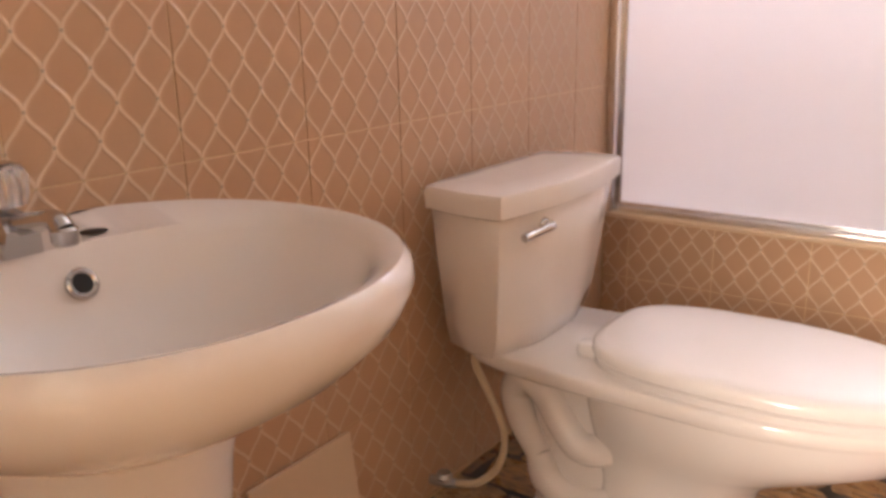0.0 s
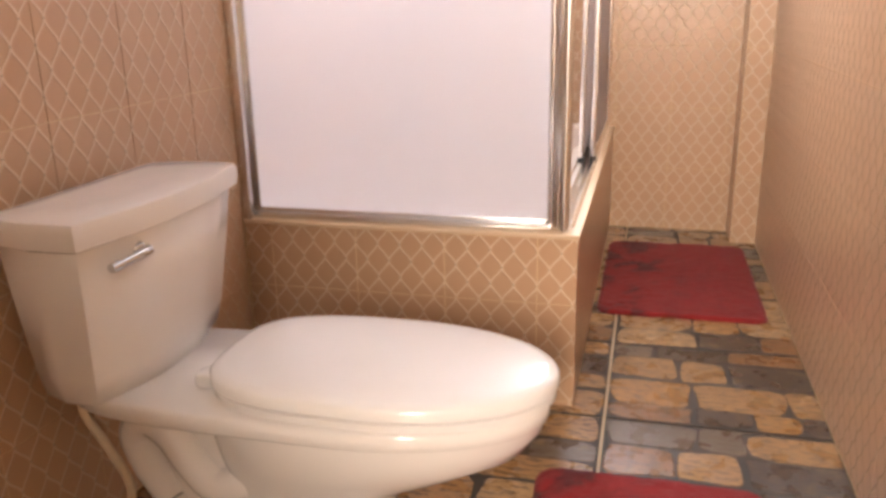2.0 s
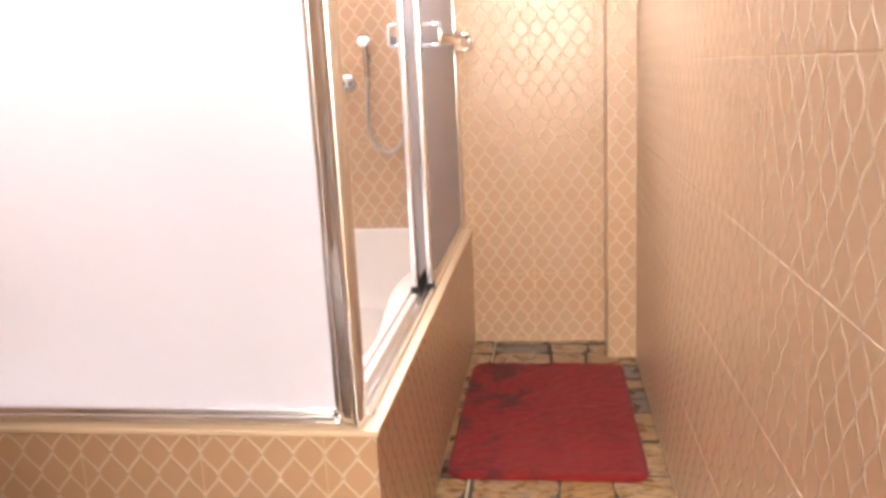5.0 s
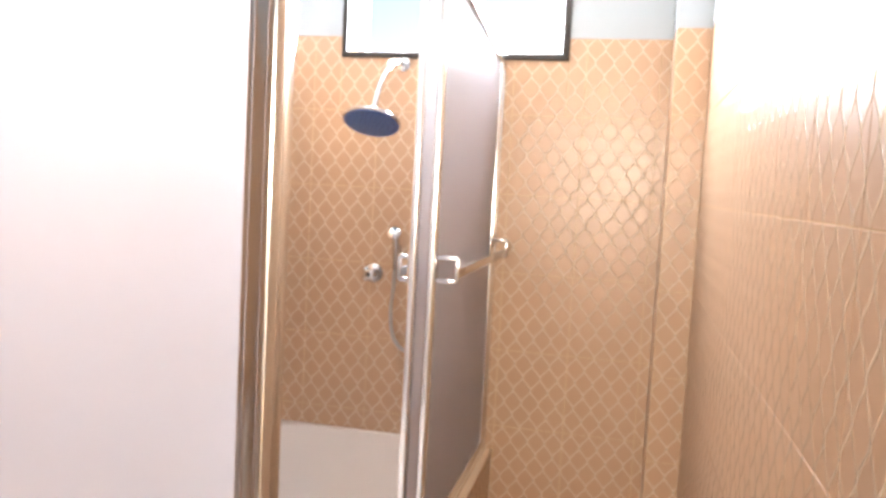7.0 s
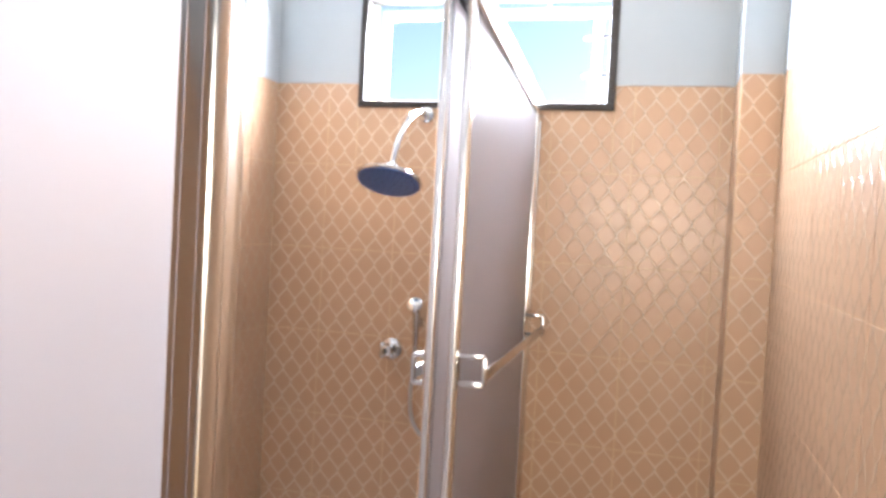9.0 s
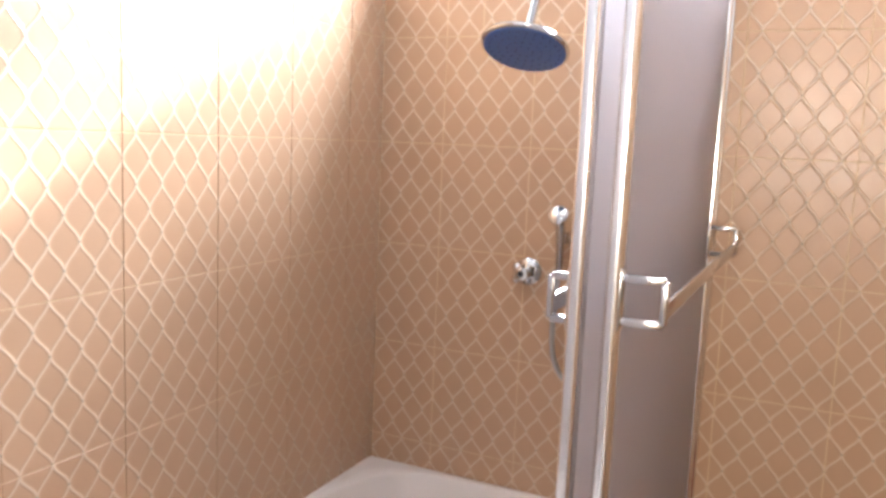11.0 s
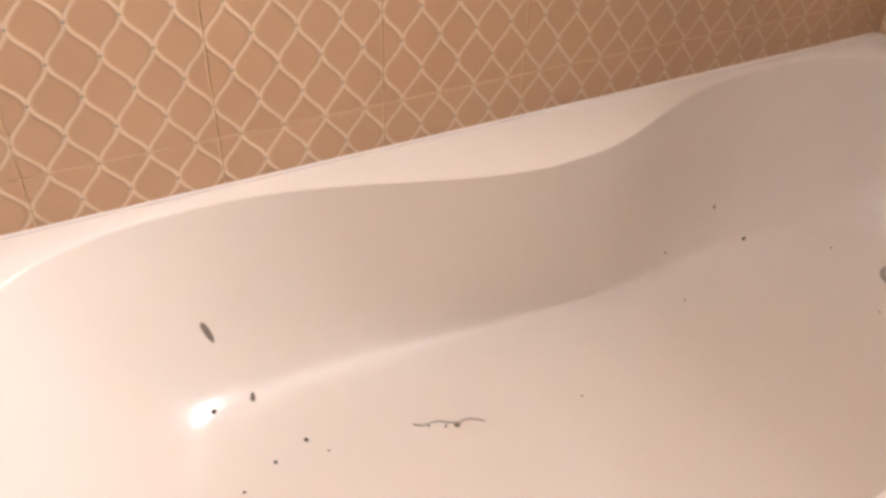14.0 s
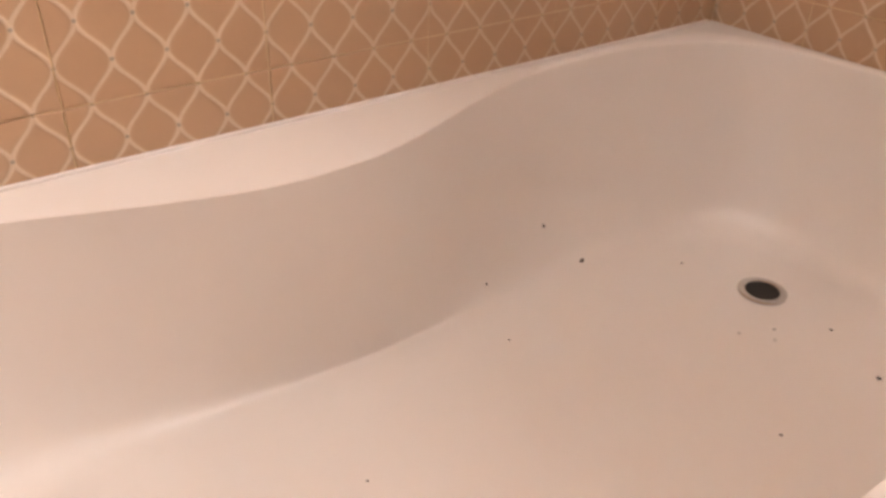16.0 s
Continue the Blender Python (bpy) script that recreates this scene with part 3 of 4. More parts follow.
fpart(hand, "hose", tube([(0.545, FW - 0.038, 1.112), (0.541, FW - 0.036, 1.03), (0.536, FW - 0.034, 0.96), (0.543, FW - 0.03, 0.88), (0.572, FW - 0.028, 0.83), (0.620, FW - 0.026, 0.81), (0.665, FW - 0.022, 0.85), (0.68, FW - 0.012, 0.905)], 0.0065, 10), SILVER, "ribbed grey steel hose")
fpart(hand, "outlet_elbow", lathe([(0.018, 0), (0.018, 0.006), (0.009, 0.014), (0.009, 0.022)], (0.68, FW, 0.91), turn_y, 20), CHROME)

# ---- the toilet ----
TY = -0.712          # middle line of the toilet
toilet = empty("toilet", "white two-piece china toilet with closed lid, tank against tiles", "toilet", (0.45, TY, 0))
def tpart(name, bm, material, label="", smooth=50):
    ob = part(name, bm, material, None, label, smooth)
    ob.parent, ob.matrix_parent_inverse = toilet, Matrix.Translation(toilet.location).inverted()
    return ob
def tank_loop(z, xb, xs, xf, half, k=11):
    """Back corners, angled flanks and a bowed front."""
    front = []
    for i in range(k):
        f = -1 + 2 * i / (k - 1)
        front.append((lerp(xf, xs, abs(f) ** 2.6), TY + f * (half - 0.04 * (1 - abs(f) ** 6)) ))
    pts = [(xb, TY + half - 0.02), (xb - 0.004, TY + half - 0.045), (xb - 0.004, TY - half + 0.045), (xb, TY - half + 0.02), (lerp(xb, xs, 0.5), TY - half - 0.002), *front, (lerp(xb, xs, 0.5), TY + half + 0.002)]
    return [(x + 0.012, y + (0.022 if y > TY else 0.0), z) for x, y in pts]
tank_rows = [(0.386, 0.060, 0.165, 0.205, 0.186), (0.392, 0.056, 0.176, 0.214, 0.194), (0.44, 0.052, 0.186, 0.221, 0.203), (0.58, 0.048, 0.203, 0.234, 0.222), (0.688, 0.046, 0.213, 0.242, 0.234), (0.694, 0.05, 0.206, 0.235, 0.227)]
tpart("tank", loft([tank_loop(*r) for r in tank_rows]), CERAMIC, smooth=62)
lid_rows = [(0.684, 0.049, 0.219, 0.249, 0.241), (0.688, 0.042, 0.225, 0.256, 0.248), (0.720, 0.041, 0.227, 0.259, 0.251), (0.731, 0.044, 0.223, 0.255, 0.246), (0.735, 0.052, 0.211, 0.243, 0.234), (0.7365, 0.085, 0.165, 0.195, 0.16)]
tpart("tank_lid", loft([tank_loop(*r) for r in lid_rows]), CERAMIC, smooth=35)
ly, lx = TY - 0.128, 0.256
bm = lathe([(0.016, 0), (0.016, 0.006), (0.010, 0.012)], (lx - 0.016, ly + 0.028, 0.650), Matrix.Rotation(radians(90), 3, "Y"), 20)
tube([(lx + 0.002, ly + 0.032, 0.650), (lx + 0.006, ly + 0.010, 0.651), (lx + 0.002, ly - 0.025, 0.648), (lx - 0.004, ly - 0.062, 0.645)], [0.010, 0.009, 0.0075, 0.0085], 12, bm=bm)
tpart("flush_lever", bm, CHROME, "chrome flush lever")
def egg(z, xb, xf, half, wide=0.45, k=48, square=2.3):
    """A rounded plan, widest at a fraction from the back."""
    pts = []
    for i in range(k):
        a = 2 * math.pi * i / k
        c, s = math.cos(a), math.sin(a)
        xm = lerp(xb, xf, wide)
        e = 2.0 if c > 0 else square
        x = xm + (xf - xm if c > 0 else xm - xb) * (1 if c > 0 else -1) * abs(c) ** (2 / e)
        y = half * (1 if s > 0 else -1) * abs(s) ** (2 / e)
        pts.append((x, TY + y, z * 0.972))
    return pts
bowl = [(0.0, 0.36, 0.655, 0.112, 0.5, 48, 4), (0.02, 0.355, 0.66, 0.114, 0.5, 48, 4), (0.05, 0.36, 0.655, 0.106, 0.5, 48, 4), (0.13, 0.36, 0.65, 0.102, 0.5, 48, 3.5),
        (0.18, 0.35, 0.67, 0.108, 0.5, 48, 3.5), (0.22, 0.34, 0.73, 0.124, 0.5, 48, 3.2), (0.26, 0.33, 0.82, 0.146, 0.5, 48, 3), (0.305, 0.325, 0.905, 0.166, 0.5, 48, 3), (0.345, 0.32, 0.935, 0.177, 0.5, 48, 3), (0.368, 0.32, 0.942, 0.180, 0.5, 48, 3)]
tpart("bowl", loft([egg(z, *r) for z, *r in bowl]), CERAMIC, smooth=50)
deck = [(0.362, 0.072, 0.938, 0.178, 0.62, 48, 5), (0.368, 0.068, 0.945, 0.184, 0.62, 48, 5), (0.394, 0.068, 0.947, 0.185, 0.62, 48, 5), (0.402, 0.074, 0.94, 0.178, 0.62, 48, 5)]
tpart("deck", loft([egg(z, *r) for z, *r in deck]), CERAMIC, smooth=50)
neck = [(0.0, 0.20, 0.46, 0.098, 0.5, 48, 4), (0.03, 0.205, 0.46, 0.094, 0.5, 48, 4), (0.10, 0.19, 0.46, 0.076, 0.5, 48, 4), (0.25, 0.17, 0.50, 0.074, 0.5, 48, 4), (0.33, 0.14, 0.55, 0.088, 0.5, 48, 4), (0.366, 0.10, 0.6, 0.13, 0.5, 48, 4)]
tpart("neck", loft([egg(z, *r) for z, *r in neck]), CERAMIC, smooth=50)
ys = TY - 0.072
bm = tube([(0.44, ys, 0.31), (0.42, ys - 0.004, 0.25), (0.385, ys - 0.008, 0.20), (0.33, ys - 0.01, 0.185), (0.285, ys - 0.008, 0.225), (0.245, ys - 0.006, 0.285), (0.20, ys - 0.006, 0.31), (0.165, ys, 0.27), (0.185, ys + 0.002, 0.20), (0.225, ys - 0.002, 0.14)], [0.02, 0.030, 0.034, 0.034, 0.034, 0.036, 0.036, 0.034, 0.034, 0.03], 16)
tube([(0.225, ys - 0.002, 0.14), (0.25, ys - 0.008, 0.085), (0.30, ys - 0.008, 0.06), (0.36, ys - 0.004, 0.065), (0.40, ys, 0.09)], [0.03, 0.036, 0.034, 0.03, 0.02], 16, bm=bm)
tpart("trapway", bm, CERAMIC, "moulded trapway bends on the flank")
bm = box(0.215, 0.40, TY - 0.118, TY + 0.118, 0.0, 0.028, 0.008, 3)
tpart("foot", bm, CERAMIC)
bm = lathe([(0.012, 0.026), (0.011, 0.034), (0.004, 0.037)], (0.33, TY - 0.108, 0), None, 14)
tube([(0.33, TY - 0.108, 0.034), (0.33, TY - 0.108, 0.055)], 0.003, 8, 1, bm=bm)
tpart("floor_bolt", bm, chrome_material("rusty_bolt", 0.4, (0.30, 0.22, 0.14)), "rusty floor bolt")
seat = [(0.405, 0.355, 0.948, 0.180), (0.408, 0.345, 0.957, 0.186), (0.420, 0.345, 0.957, 0.186), (0.424, 0.352, 0.949, 0.180)]
tpart("seat", loft([egg(z, a, b, h, 0.50, 48, 3.2) for z, a, b, h in seat]), SEAT)
lidr = [(0.427, 0.352, 0.953, 0.182), (0.430, 0.340, 0.961, 0.190), (0.446, 0.340, 0.962, 0.190), (0.453, 0.345, 0.956, 0.184), (0.4565, 0.36, 0.938, 0.168), (0.459, 0.40, 0.87, 0.13), (0.461, 0.48, 0.79, 0.075), (0.4615, 0.55, 0.7, 0.03)]
tpart("seat_lid", loft([egg(z, a, b, h, 0.50, 48, 3.2) for z, a, b, h in lidr]), SEAT, "closed white seat lid")
for s in (-1, 1):
    tpart("hinge", box(0.315, 0.355, TY + s * 0.075 - 0.02, TY + s * 0.075 + 0.02, 0.389, 0.419, 0.008, 3), SEAT)
supply = empty("water_supply_hose", "cream plastic supply hose from floor valve to tank", "hose", (0.05, -0.87, 0.04))
def spart(name, bm, material, label="", smooth=40):
    ob = part(name, bm, material, None, label, smooth)
    ob.parent, ob.matrix_parent_inverse = supply, Matrix.Translation(supply.location).inverted()
hx, hy = 0.098, TY - 0.125
spart("hose", tube([(hx, hy, 0.375), (hx + 0.004, hy - 0.004, 0.33), (hx + 0.03, hy + 0.01, 0.26), (hx + 0.055, hy + 0.025, 0.17), (hx + 0.05, hy + 0.01, 0.10), (hx + 0.01, hy - 0.01, 0.055), (0.055, hy - 0.03, 0.045)], 0.0085, 12), HOSE)
spart("tank_nut", lathe([(0.013, -0.012), (0.019, -0.010), (0.019, 0.004), (0.012, 0.006), (0.012, 0.016)], (hx, hy, 0.374), None, 8), chrome_material("tarnished_brass", 0.35, (0.32, 0.24, 0.15)))
bm = tube([(0.003, hy - 0.045, 0.045), (0.03, hy - 0.04, 0.045), (0.060, hy - 0.028, 0.045)], 0.011, 12)
lathe([(0.016, 0), (0.02, 0.006), (0.016, 0.014)], (0.035, hy - 0.038, 0.055), None, 10, bm=bm)
spart("stop_valve", bm, SILVER, "dull metal stop valve")

# ---- pedestal washbasin ----
SC, SR, SZ = Vector((0.25, -1.705)), (0.284, 0.281), 0.812
basin = empty("pedestal_washbasin", "white china pedestal basin fixed to the tiled wall", "washbasin", (SC.x, SC.y, 0))
def bpart(name, bm, material, label="", smooth=50, parent=None):
    ob = part(name, bm, material, None, label, smooth)
    ob.parent = parent or basin
    ob.matrix_parent_inverse = Matrix.Translation(basin.location).inverted() if not parent else Matrix.Identity(4)
    return ob
def oval(z, fx, fy, shift=0.0, k=72, wallx=0.003):
    pts = []
    for i in range(k):
        a = 2 * math.pi * i / k
        c, s = math.cos(a), math.sin(a)
        e = 2.15
        x = SC.x + shift + SR[0] * fx * (1 if c > 0 else -1) * abs(c) ** (2 / e)
        y = SC.y + SR[1] * fy * (1 if s > 0 else -1) * abs(s) ** (2 / e)
        pts.append((max(wallx, x), y, z))
    return pts
rows = [(0.632, 0.40, 0.38, -0.05), (0.638, 0.48, 0.46, -0.05), (0.652, 0.58, 0.56, -0.04), (0.680, 0.73, 0.71, -0.025), (0.715, 0.87, 0.86, -0.01), (0.75, 0.957, 0.952, 0), (0.783, 1.005, 1.005, 0),
        (0.803, 0.995, 0.995, 0), (SZ, 0.965, 0.968, 0), (SZ - 0.003, 0.925, 0.93, 0)]
def bowl_row(z, f, k=72):
    """The hollow lies towards the front; a tap ledge stays at the back."""
    pts = []
    for i in range(k):
        a = 2 * math.pi * i / k
        c, s = math.cos(a), math.sin(a)
        rx = 0.238 if c > 0 else 0.155
        pts.append((SC.x + 0.01 + rx * f * c, SC.y + 0.256 * f * s, z))
    return pts
inner = [(SZ - 0.012, 1.0), (SZ - 0.026, 0.965), (SZ - 0.06, 0.90), (SZ - 0.10, 0.78), (SZ - 0.13, 0.60), (SZ - 0.148, 0.38), (SZ - 0.155, 0.16), (SZ - 0.157, 0.08)]
bpart("basin", loft([oval(*r) for r in rows] + [bowl_row(*r) for r in inner]), CERAMIC, smooth=60)
def ped(z, rx, ry, x0=0.20):
    return [(x0 + rx * math.cos(2 * math.pi * i / 40), SC.y + ry * math.sin(2 * math.pi * i / 40), z) for i in range(40)]
bpart("pedestal", loft([ped(0.0, 0.115, 0.125), ped(0.02, 0.115, 0.125), ped(0.06, 0.10, 0.108), ped(0.2, 0.088, 0.098), ped(0.4, 0.09, 0.104), ped(0.55, 0.098, 0.125), ped(0.60, 0.104, 0.142), ped(0.64, 0.112, 0.155)]), CERAMIC, smooth=60)
ox, oz = 0.122, SZ - 0.055
bpart("overflow_ring", lathe([(0.019, -0.004), (0.019, 0.003), (0.016, 0.005), (0.0125, 0.002)], (ox, SC.y + 0.02, oz), Matrix.Rotation(radians(62), 3, "Y"), 24), CHROME, "chrome overflow ring")
bpart("overflow_hole", lathe([(0.0125, 0.0022), (0.006, 0.0028)], (ox, SC.y + 0.02, oz), Matrix.Rotation(radians(62), 3, "Y"), 24), DARK)
bpart("tap_hole", lathe([(0.017, 0.0), (0.012, 0.0012)], (0.083, -1.640, SZ - 0.0085), None, 24), DARK, "empty spare tap hole")
bpart("drain", lathe([(0.024, 0), (0.022, 0.004), (0.012, 0.002)], (SC.x + 0.01, SC.y, SZ - 0.157), None, 24), CHROME)
tap = empty("basin_tap", "chrome basin tap with a clear faceted acrylic knob", "tap", (0.085, -1.742, SZ - 0.009))
def kpart(name, bm, material, label="", smooth=35):
    ob = part(name, bm, material, None, label, smooth)
    ob.parent, ob.matrix_parent_inverse = tap, Matrix.Translation(tap.location).inverted()
tz = SZ - 0.009
def block(z, x0, x1, h):
    return [(x0, -1.742 - h, z), (x1, -1.742 - h * 0.8, z), (x1, -1.742 + h * 0.8, z), (x0, -1.742 + h, z)]
kpart("body", loft([block(tz, 0.058, 0.118, 0.027), block(tz + 0.006, 0.057, 0.120, 0.027), block(tz + 0.030, 0.06, 0.126, 0.022), block(tz + 0.044, 0.062, 0.11, 0.018), block(tz + 0.048, 0.066, 0.10, 0.014)]), CHROME)
kpart("spout", tube([(0.10, -1.742, tz + 0.030), (0.14, -1.739, tz + 0.040), (0.178, -1.734, tz + 0.046), (0.190, -1.733 , tz + 0.036)], [0.013, 0.0115, 0.011, 0.012], 14), CHROME)
kpart("aerator", lathe([(0.0125, 0.0), (0.014, 0.004), (0.014, 0.016), (0.011, 0.019)], (0.191, -1.733 , tz + 0.022), None, 18), CHROME)
bm = bmesh.new()
loops = []
for z, r in ((0.050, 0.019), (0.053, 0.026), (0.062, 0.029), (0.084, 0.031), (0.093, 0.027), (0.096, 0.02)):
    loops.append([(0.085 + r * (1 + 0.09 * math.cos(8 * 2 * math.pi * i / 48)) * math.cos(2 * math.pi * i / 48), -1.742 + r * (1 + 0.09 * math.cos(8 * 2 * math.pi * i / 48)) * math.sin(2 * math.pi * i / 48), tz + z) for i in range(48)])
kpart("knob", loft(loops), ACRYL, "clear faceted acrylic knob", 30)
kpart("knob_core", lathe([(0.009, 0.046), (0.009, 0.085)], (0.085, -1.742, tz), None, 14), CHROME)
kpart("knob_cap", lathe([(0.018, 0.0955), (0.019, 0.098), (0.010, 0.100)], (0.085, -1.742, tz), None, 20), CHROME)
tagged(part("basin_waste_pipe", tube([(0.10, -1.71, 0.60), (0.085, -1.84, 0.45), (0.07, -1.86, 0.36), (0.004, -1.86, 0.33)], 0.019, 14), SILVER, smooth=40), "dull waste pipe behind the basin pedestal", "pipe")

# ---- loose things on the floor ----
tagged(part("spare_tile", box(0.0, 0.008, -0.125, 0.125, 0.0, 0.29, 0.0015), PLAINTILE, at=pose(0.040, -1.272, 0.001, 0, -6.5, 0)), "plain beige spare tile leaning on the wall", "tile")

def bath_mat(x0, x1, y0, y1, seed, turn=0.0):
    rnd = random.Random(seed)
    nx, ny = 90, int(90 * (y1 - y0) / (x1 - x0))
    w, l, rad = (x1 - x0) / 2, (y1 - y0) / 2, 0.05
    bm = bmesh.new()
    grid = []
    for j in range(ny + 1):
        row = []
        for i in range(nx + 1):
            x, y = -w + 2 * w * i / nx, -l + 2 * l * j / ny
            cx, cy = max(0, abs(x) - (w - rad)), max(0, abs(y) - (l - rad))
            r = math.hypot(cx, cy)
            if r > rad and r > 0:
                x -= math.copysign(cx * (1 - rad / r), x)
                y -= math.copysign(cy * (1 - rad / r), y)
            side = min(w - abs(x), l - abs(y)) if not (cx and cy) else rad - min(r, rad)
            q = Vector((x * 34 + seed * 9, y * 34, 0))
            h = 0.014 + 0.004 * noise.noise(q * 0.25) + 0.0035 * noise.noise(q) + 0.002 * noise.noise(q * 3.1) + rnd.uniform(-0.0012, 0.0012)
            h *= min(1.0, math.sqrt(max(0.0, side) / 0.014)) if side < 0.014 else 1.0
            wob = 0.003 * noise.noise(Vector((x * 12, y * 12, 4)))
            row.append(bm.verts.new((x + wob, y + wob, max(0.0015, h))))
        grid.append(row)
    for j in range(ny):
        for i in range(nx):
            bm.faces.new((grid[j][i], grid[j][i + 1], grid[j + 1][i + 1], grid[j + 1][i]))
    return tagged(part("bath_mat", bm, RED, smooth=True, at=pose((x0 + x1) / 2, (y0 + y1) / 2, 0.0, 0, 0, turn)), "red plush bath mat with dark wet patches beside the tub" if seed == 1 else "crumpled red plush bath mat before the toilet", "bath mat", "red bath mats")
bath_mat(0.945, 1.515, 0.700, 1.585, 1)
bath_mat(0.88, 1.38, -0.98, -0.315, 2)

# ---- litter lying in the tub ----
bpy.context.view_layer.update()
def on_tub(x, y):
    hit, place, normal, _ = shell.ray_cast(Vector((x, y, T + 0.2)), Vector((0, 0, -1)))
    return place, normal
def litter(name, label, x, y, long, wide, turn, material, category):
    bm = bmesh.new()
    bmesh.ops.create_icosphere(bm, subdivisions=2, radius=1)
    for v in bm.verts:
        bend = 1 + 0.35 * noise.noise(v.co * 2.5 + Vector((x * 50, y * 50, 0)))
        v.co = Vector((v.co.x * long * bend, v.co.y * wide * bend, v.co.z * min(long, wide) * 0.35))
    place, normal = on_tub(x, y)
    m = Matrix.Translation(place + normal * 0.0006) @ normal.to_track_quat("Z", "Y").to_matrix().to_4x4() @ Matrix.Rotation(radians(turn), 4, "Z")
    return tagged(part(name, bm, material, at=m), label, category, "litter in the tub")
for x, y, r in ((0.166, 0.367, 0.0032), (0.269, 0.420, 0.0026), (0.283, 0.492, 0.0016), (0.251, 0.471, 0.0032), (0.298, 0.367, 0.002), (0.317, 0.660, 0.0018), (0.305, 0.638, 0.0015),
                (0.504, 1.592, 0.0026), (0.454, 1.522, 0.0018), (0.604, 1.544, 0.003), (0.589, 1.335, 0.002), (0.357, 0.875, 0.0015), (0.143, 1.224, 0.002), (0.103, 1.376, 0.0026),
                (0.257, 1.553, 0.0018), (0.251, 1.179, 0.0016), (0.470, 1.500, 0.0014), (0.430, 1.470, 0.0016)):
    litter("grit_speck", "dark speck of dry grit on the tub floor", x, y, r * 1.3, r, x * 900, GRIT, "grit")
litter("grit_clump", "small black clump of dirt on the tub floor", 0.160, 1.416, 0.0060, 0.0034, 20, GRIT, "grit")
litter("grit_clump", "curled brown clump of dirt on the tub floor", 0.155, 0.426, 0.0075, 0.0036, 65, LEAFM, "grit")
litter("grit_clump", "grey fluff clump on the tub floor", 0.322, 0.676, 0.0050, 0.0045, 0, LEAFM, "grit")
litter("dry_leaf", "small dry grey leaf stuck on the tub's slope", 0.091, 0.390, 0.019, 0.0045, 102, LEAFM, "leaf")
hair = [on_tub(0.293 + 0.037 * k / 8 + 0.004 * math.sin(k * 1.7), 0.619 + 0.097 * k / 8)[0] + Vector((0, 0, 0.0012)) for k in range(9)]
tagged(part("hair_strand", tube(hair, 0.0007, 5, 3), LEAFM), "thin grey hair strand on the tub floor", "hair", "litter in the tub")

# ---- floor tiles with printed stones ----
floor_ob = bpy.data.objects["floor"]
def rounded(cx, cy, hw, hh, rnd, k=18):
    out = []
    ph = rnd.uniform(0, 9)
    for i in range(k):
        a = 2 * math.pi * i / k
        c, s = math.cos(a), math.sin(a)
        e = 0.34
        j = 1 + 0.05 * math.sin(3 * a + ph) + 0.03 * math.sin(5 * a + 2 * ph)
        out.append((cx + hw * j * abs(c) ** e * (1 if c > 0 else -1), cy + hh * j * abs(s) ** e * (1 if s > 0 else -1)))
    return out

FTX, FT, FX, FY = 0.60, 0.497, 1.015, -0.038       # floor tile size and one joint crossing
def floor_tiles():
    rnd = random.Random(5)
    count = 0
    rest = bmesh.new()
    slab_mesh = {}
    for i in range(-3, 3):
        for j in range(-7, 5):
            x0, y0 = FX + i * FTX, FY + j * FT
            a0, a1 = max(x0 + 0.004, 0.003), min(x0 + FTX - 0.004, R - 0.003)
            b0, b1 = max(y0 + 0.004, S + 0.003), min(y0 + FT - 0.004, B - 0.003)
            if a1 - a0 < 0.02 or b1 - b0 < 0.02:
                continue
            if a1 <= W - 0.06 and b0 >= 0.05:
                continue
            t = part("floor_tile", box(a0, a1, b0, b1, -0.006, -0.0015, 0.001, 1), DARKJOINT, floor_ob)
            y = y0 + 0.004
            while y < y0 + FT - 0.03:
                h = min(rnd.uniform(0.085, 0.165), y0 + FT - 0.004 - y)
                if y0 + FT - 0.004 - (y + h) < 0.05:
                    h = y0 + FT - 0.004 - y
                x = x0 + 0.004
                while x < x0 + FTX - 0.03:
                    w = min(rnd.uniform(0.11, 0.27), x0 + FTX - 0.004 - x)
                    if x0 + FTX - 0.004 - (x + w) < 0.08:
                        w = x0 + FTX - 0.004 - x
                    dy = rnd.uniform(-0.006, 0.006)
                    pts = rounded(x + w / 2, y + h / 2 + dy, w / 2 - 0.004, h / 2 - 0.004, rnd)
                    pts = [(min(max(px, a0 + 0.001), a1 - 0.001), min(max(py, b0 + 0.001), b1 - 0.001)) for px, py in pts]
                    ax, ay = max(p[0] for p in pts) - min(p[0] for p in pts), max(p[1] for p in pts) - min(p[1] for p in pts)
                    if ax > 0.012 and ay > 0.012 and not (x + w < W - 0.02 and y > 0.06):
                        top = [(lerp(x + w / 2, px, 0.965), lerp(y + h / 2, py, 0.955), 0.0) for px, py in pts]
                        bm = loft([[(px, py, -0.002) for px, py in pts], top], (False, True))
                        near = -1.3 < y < 1.8 and count < 290
                        if near:
                            part("stone", bm, STONE, t)
                            count += 1
                        else:
                            join(rest, bm)
                    x += w
                y += h
    tagged(part("floor_stones", rest, STONE, floor_ob), "printed stones of the farther floor tiles", kind="stuff")
floor_tiles()

# ---- wall tiles ----
tile_meshes = {}
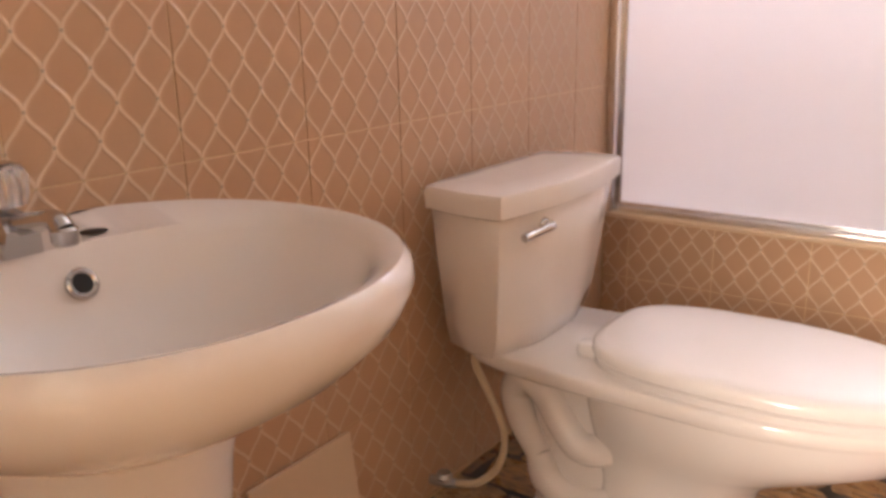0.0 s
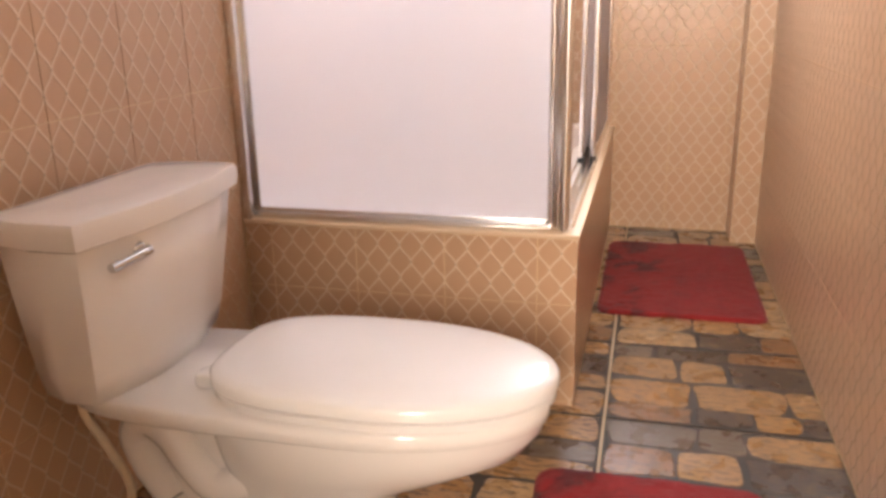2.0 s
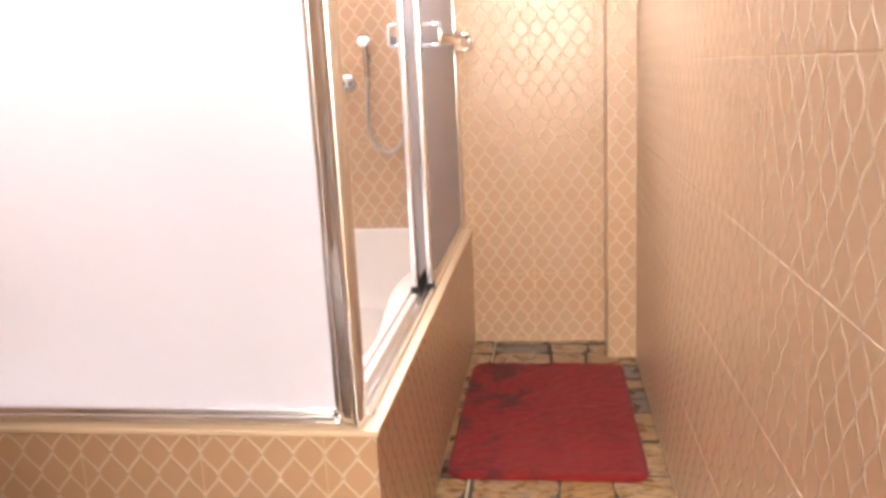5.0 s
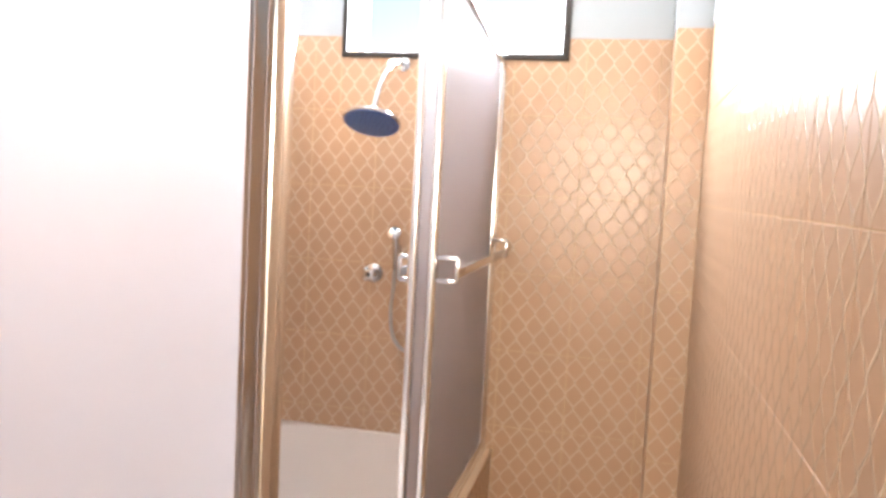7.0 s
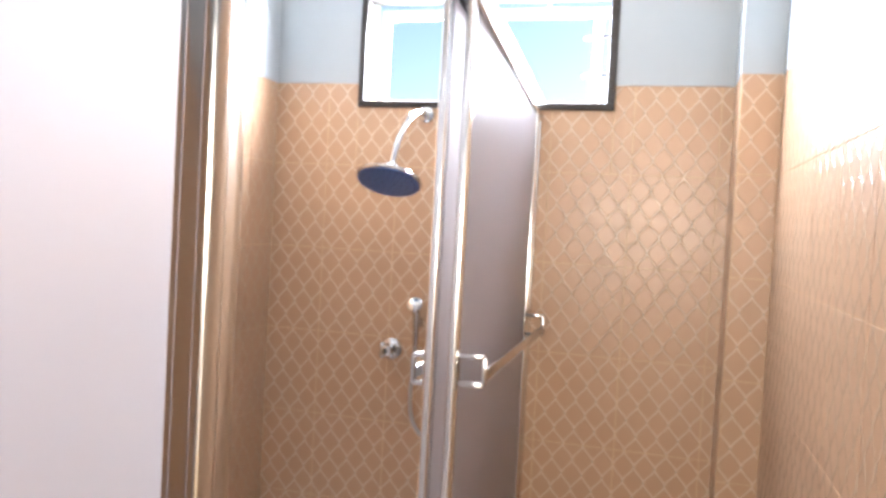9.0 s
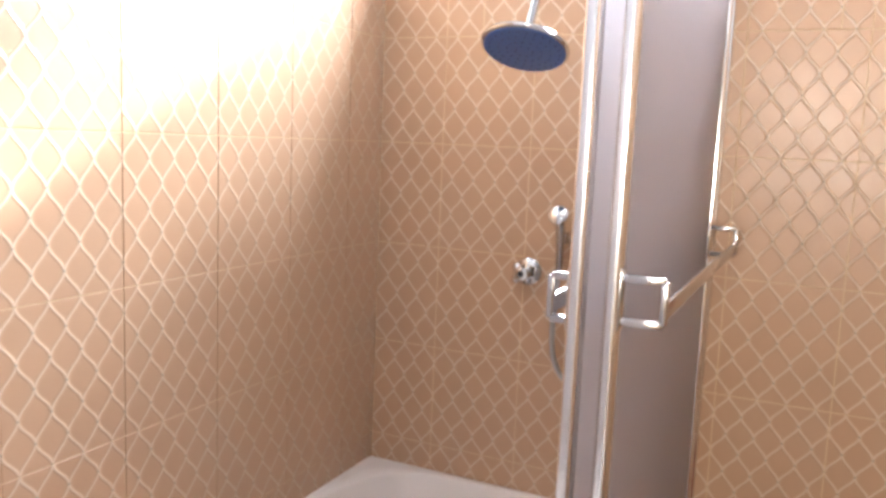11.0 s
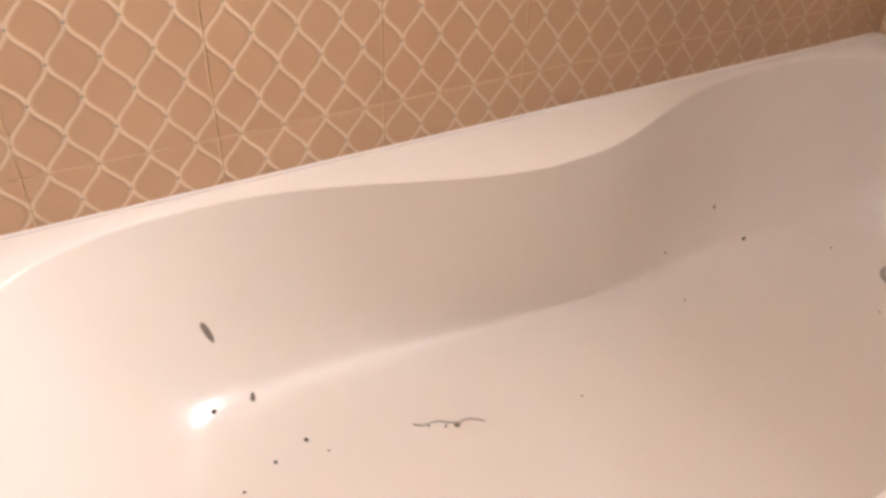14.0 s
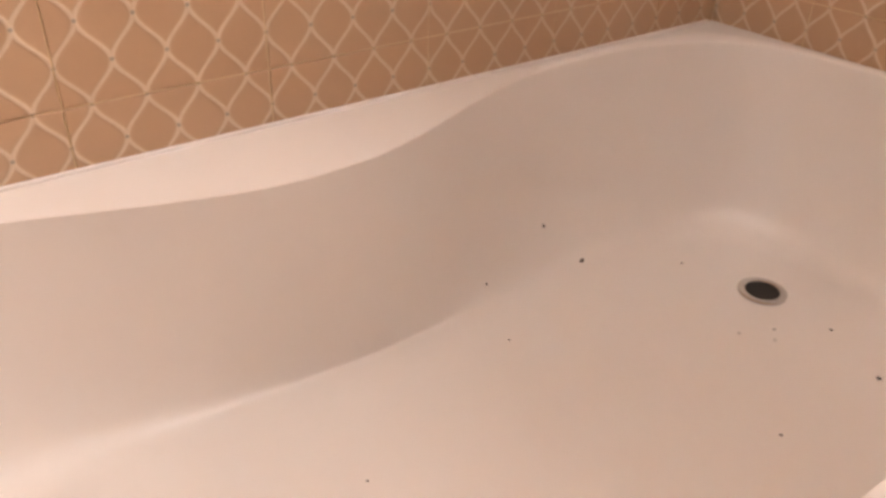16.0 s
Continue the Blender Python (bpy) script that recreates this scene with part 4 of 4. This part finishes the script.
def tile_mesh(u0, u1, v0, v1):
    key = tuple(round(k, 3) for k in (u0, u1, v0, v1))
    if key not in tile_meshes:
        bm = bmesh.new()
        g, d, c = 0.0010, TD, 0.0006
        a0, a1, b0, b1 = u0 + g, u1 - g, v0 + g, v1 - g
        back = [(a0, 0, b0), (a1, 0, b0), (a1, 0, b1), (a0, 0, b1)]
        lip = [(x, -d + c, z) for x, _, z in back]
        face = [(a0 + c, -d, b0 + c), (a1 - c, -d, b0 + c), (a1 - c, -d, b1 - c), (a0 + c, -d, b1 - c)]
        loft([back, lip, face], (False, True), bm)
        bmesh.ops.recalc_face_normals(bm, faces=bm.faces)
        me = bpy.data.meshes.new("tile")
        bm.to_mesh(me)
        bm.free()
        me.materials.append(TILE)
        tile_meshes[key] = me
    return tile_meshes[key]

def tile_wall(parent, m, length, anchor, z0=0.0, z1=TILE_TOP, holes=(), zrow=0.0109):
    """Tiles on a plane: m puts local x along the wall, -y off it. anchor: where one joint falls."""
    n0 = math.floor(-anchor / TILE_W)
    u = anchor + n0 * TILE_W
    while u < length - 0.004:
        row = 0
        while zrow + (row - 1) * TILE_H < z1 - 0.004:
            zb = zrow + (row - 1) * TILE_H
            a0, a1, b0, b1 = max(u, 0), min(u + TILE_W, length), max(zb, z0), min(zb + TILE_H, z1)
            row += 1
            boxes = [(a0, a1, b0, b1)]
            for h0, h1, k0, k1 in holes:
                cut = []
                for p in boxes:
                    if p[1] <= h0 or p[0] >= h1 or p[3] <= k0 or p[2] >= k1:
                        cut.append(p)
                        continue
                    if p[0] < h0: cut.append((p[0], h0, p[2], p[3]))
                    if p[1] > h1: cut.append((h1, p[1], p[2], p[3]))
                    q0, q1 = max(p[0], h0), min(p[1], h1)
                    if p[2] < k0: cut.append((q0, q1, p[2], k0))
                    if p[3] > k1: cut.append((q0, q1, k1, p[3]))
                boxes = cut
            for p in boxes:
                if p[1] - p[0] < 0.008 or p[3] - p[2] < 0.008:
                    continue
                ob = new("tile", tile_mesh(p[0] - u, p[1] - u, p[2] - zb, p[3] - zb))
                ob.parent = parent
                ob.matrix_basis = m @ Matrix.Translation((u, 0, zb))
        u += TILE_W

def facing(x, y, deg):
    return Matrix.Translation((x, y, 0)) @ Matrix.Rotation(radians(deg), 4, "Z")
# left wall: local x along +y and the face towards +x
tile_wall(wall_left, facing(0, S, 90), -S + 0.0, -1.441 - S)
tile_wall(wall_left, facing(0, 0, 90), B, 0.963, T - 0.02)
tile_wall(wall_back, facing(TD, B, 0), COL_X - TD, 0.19, 0.0, holes=((wx0 - TD, wx1 - TD, wz0, wz1),))
tile_wall(column, facing(COL_X, COL_Y, 0), R - COL_X - TD, 0.0)
tile_wall(column, facing(COL_X, B - TD, -90), B - COL_Y - TD, 0.0)
tile_wall(wall_right, facing(R, COL_Y, -90), COL_Y - S, 0.05)
tile_wall(wall_south, facing(R, S, 180), R, 0.0, holes=((R - dx1, R - dx0, 0, 3),))
tile_wall(surround, facing(0.003, 0.0025, 0), W - 0.003, 0.08, 0, T - 0.013)
tile_wall(surround, facing(W - 0.0025, 0.0, 90), B - 0.003, 0.10, 0, T - 0.013)
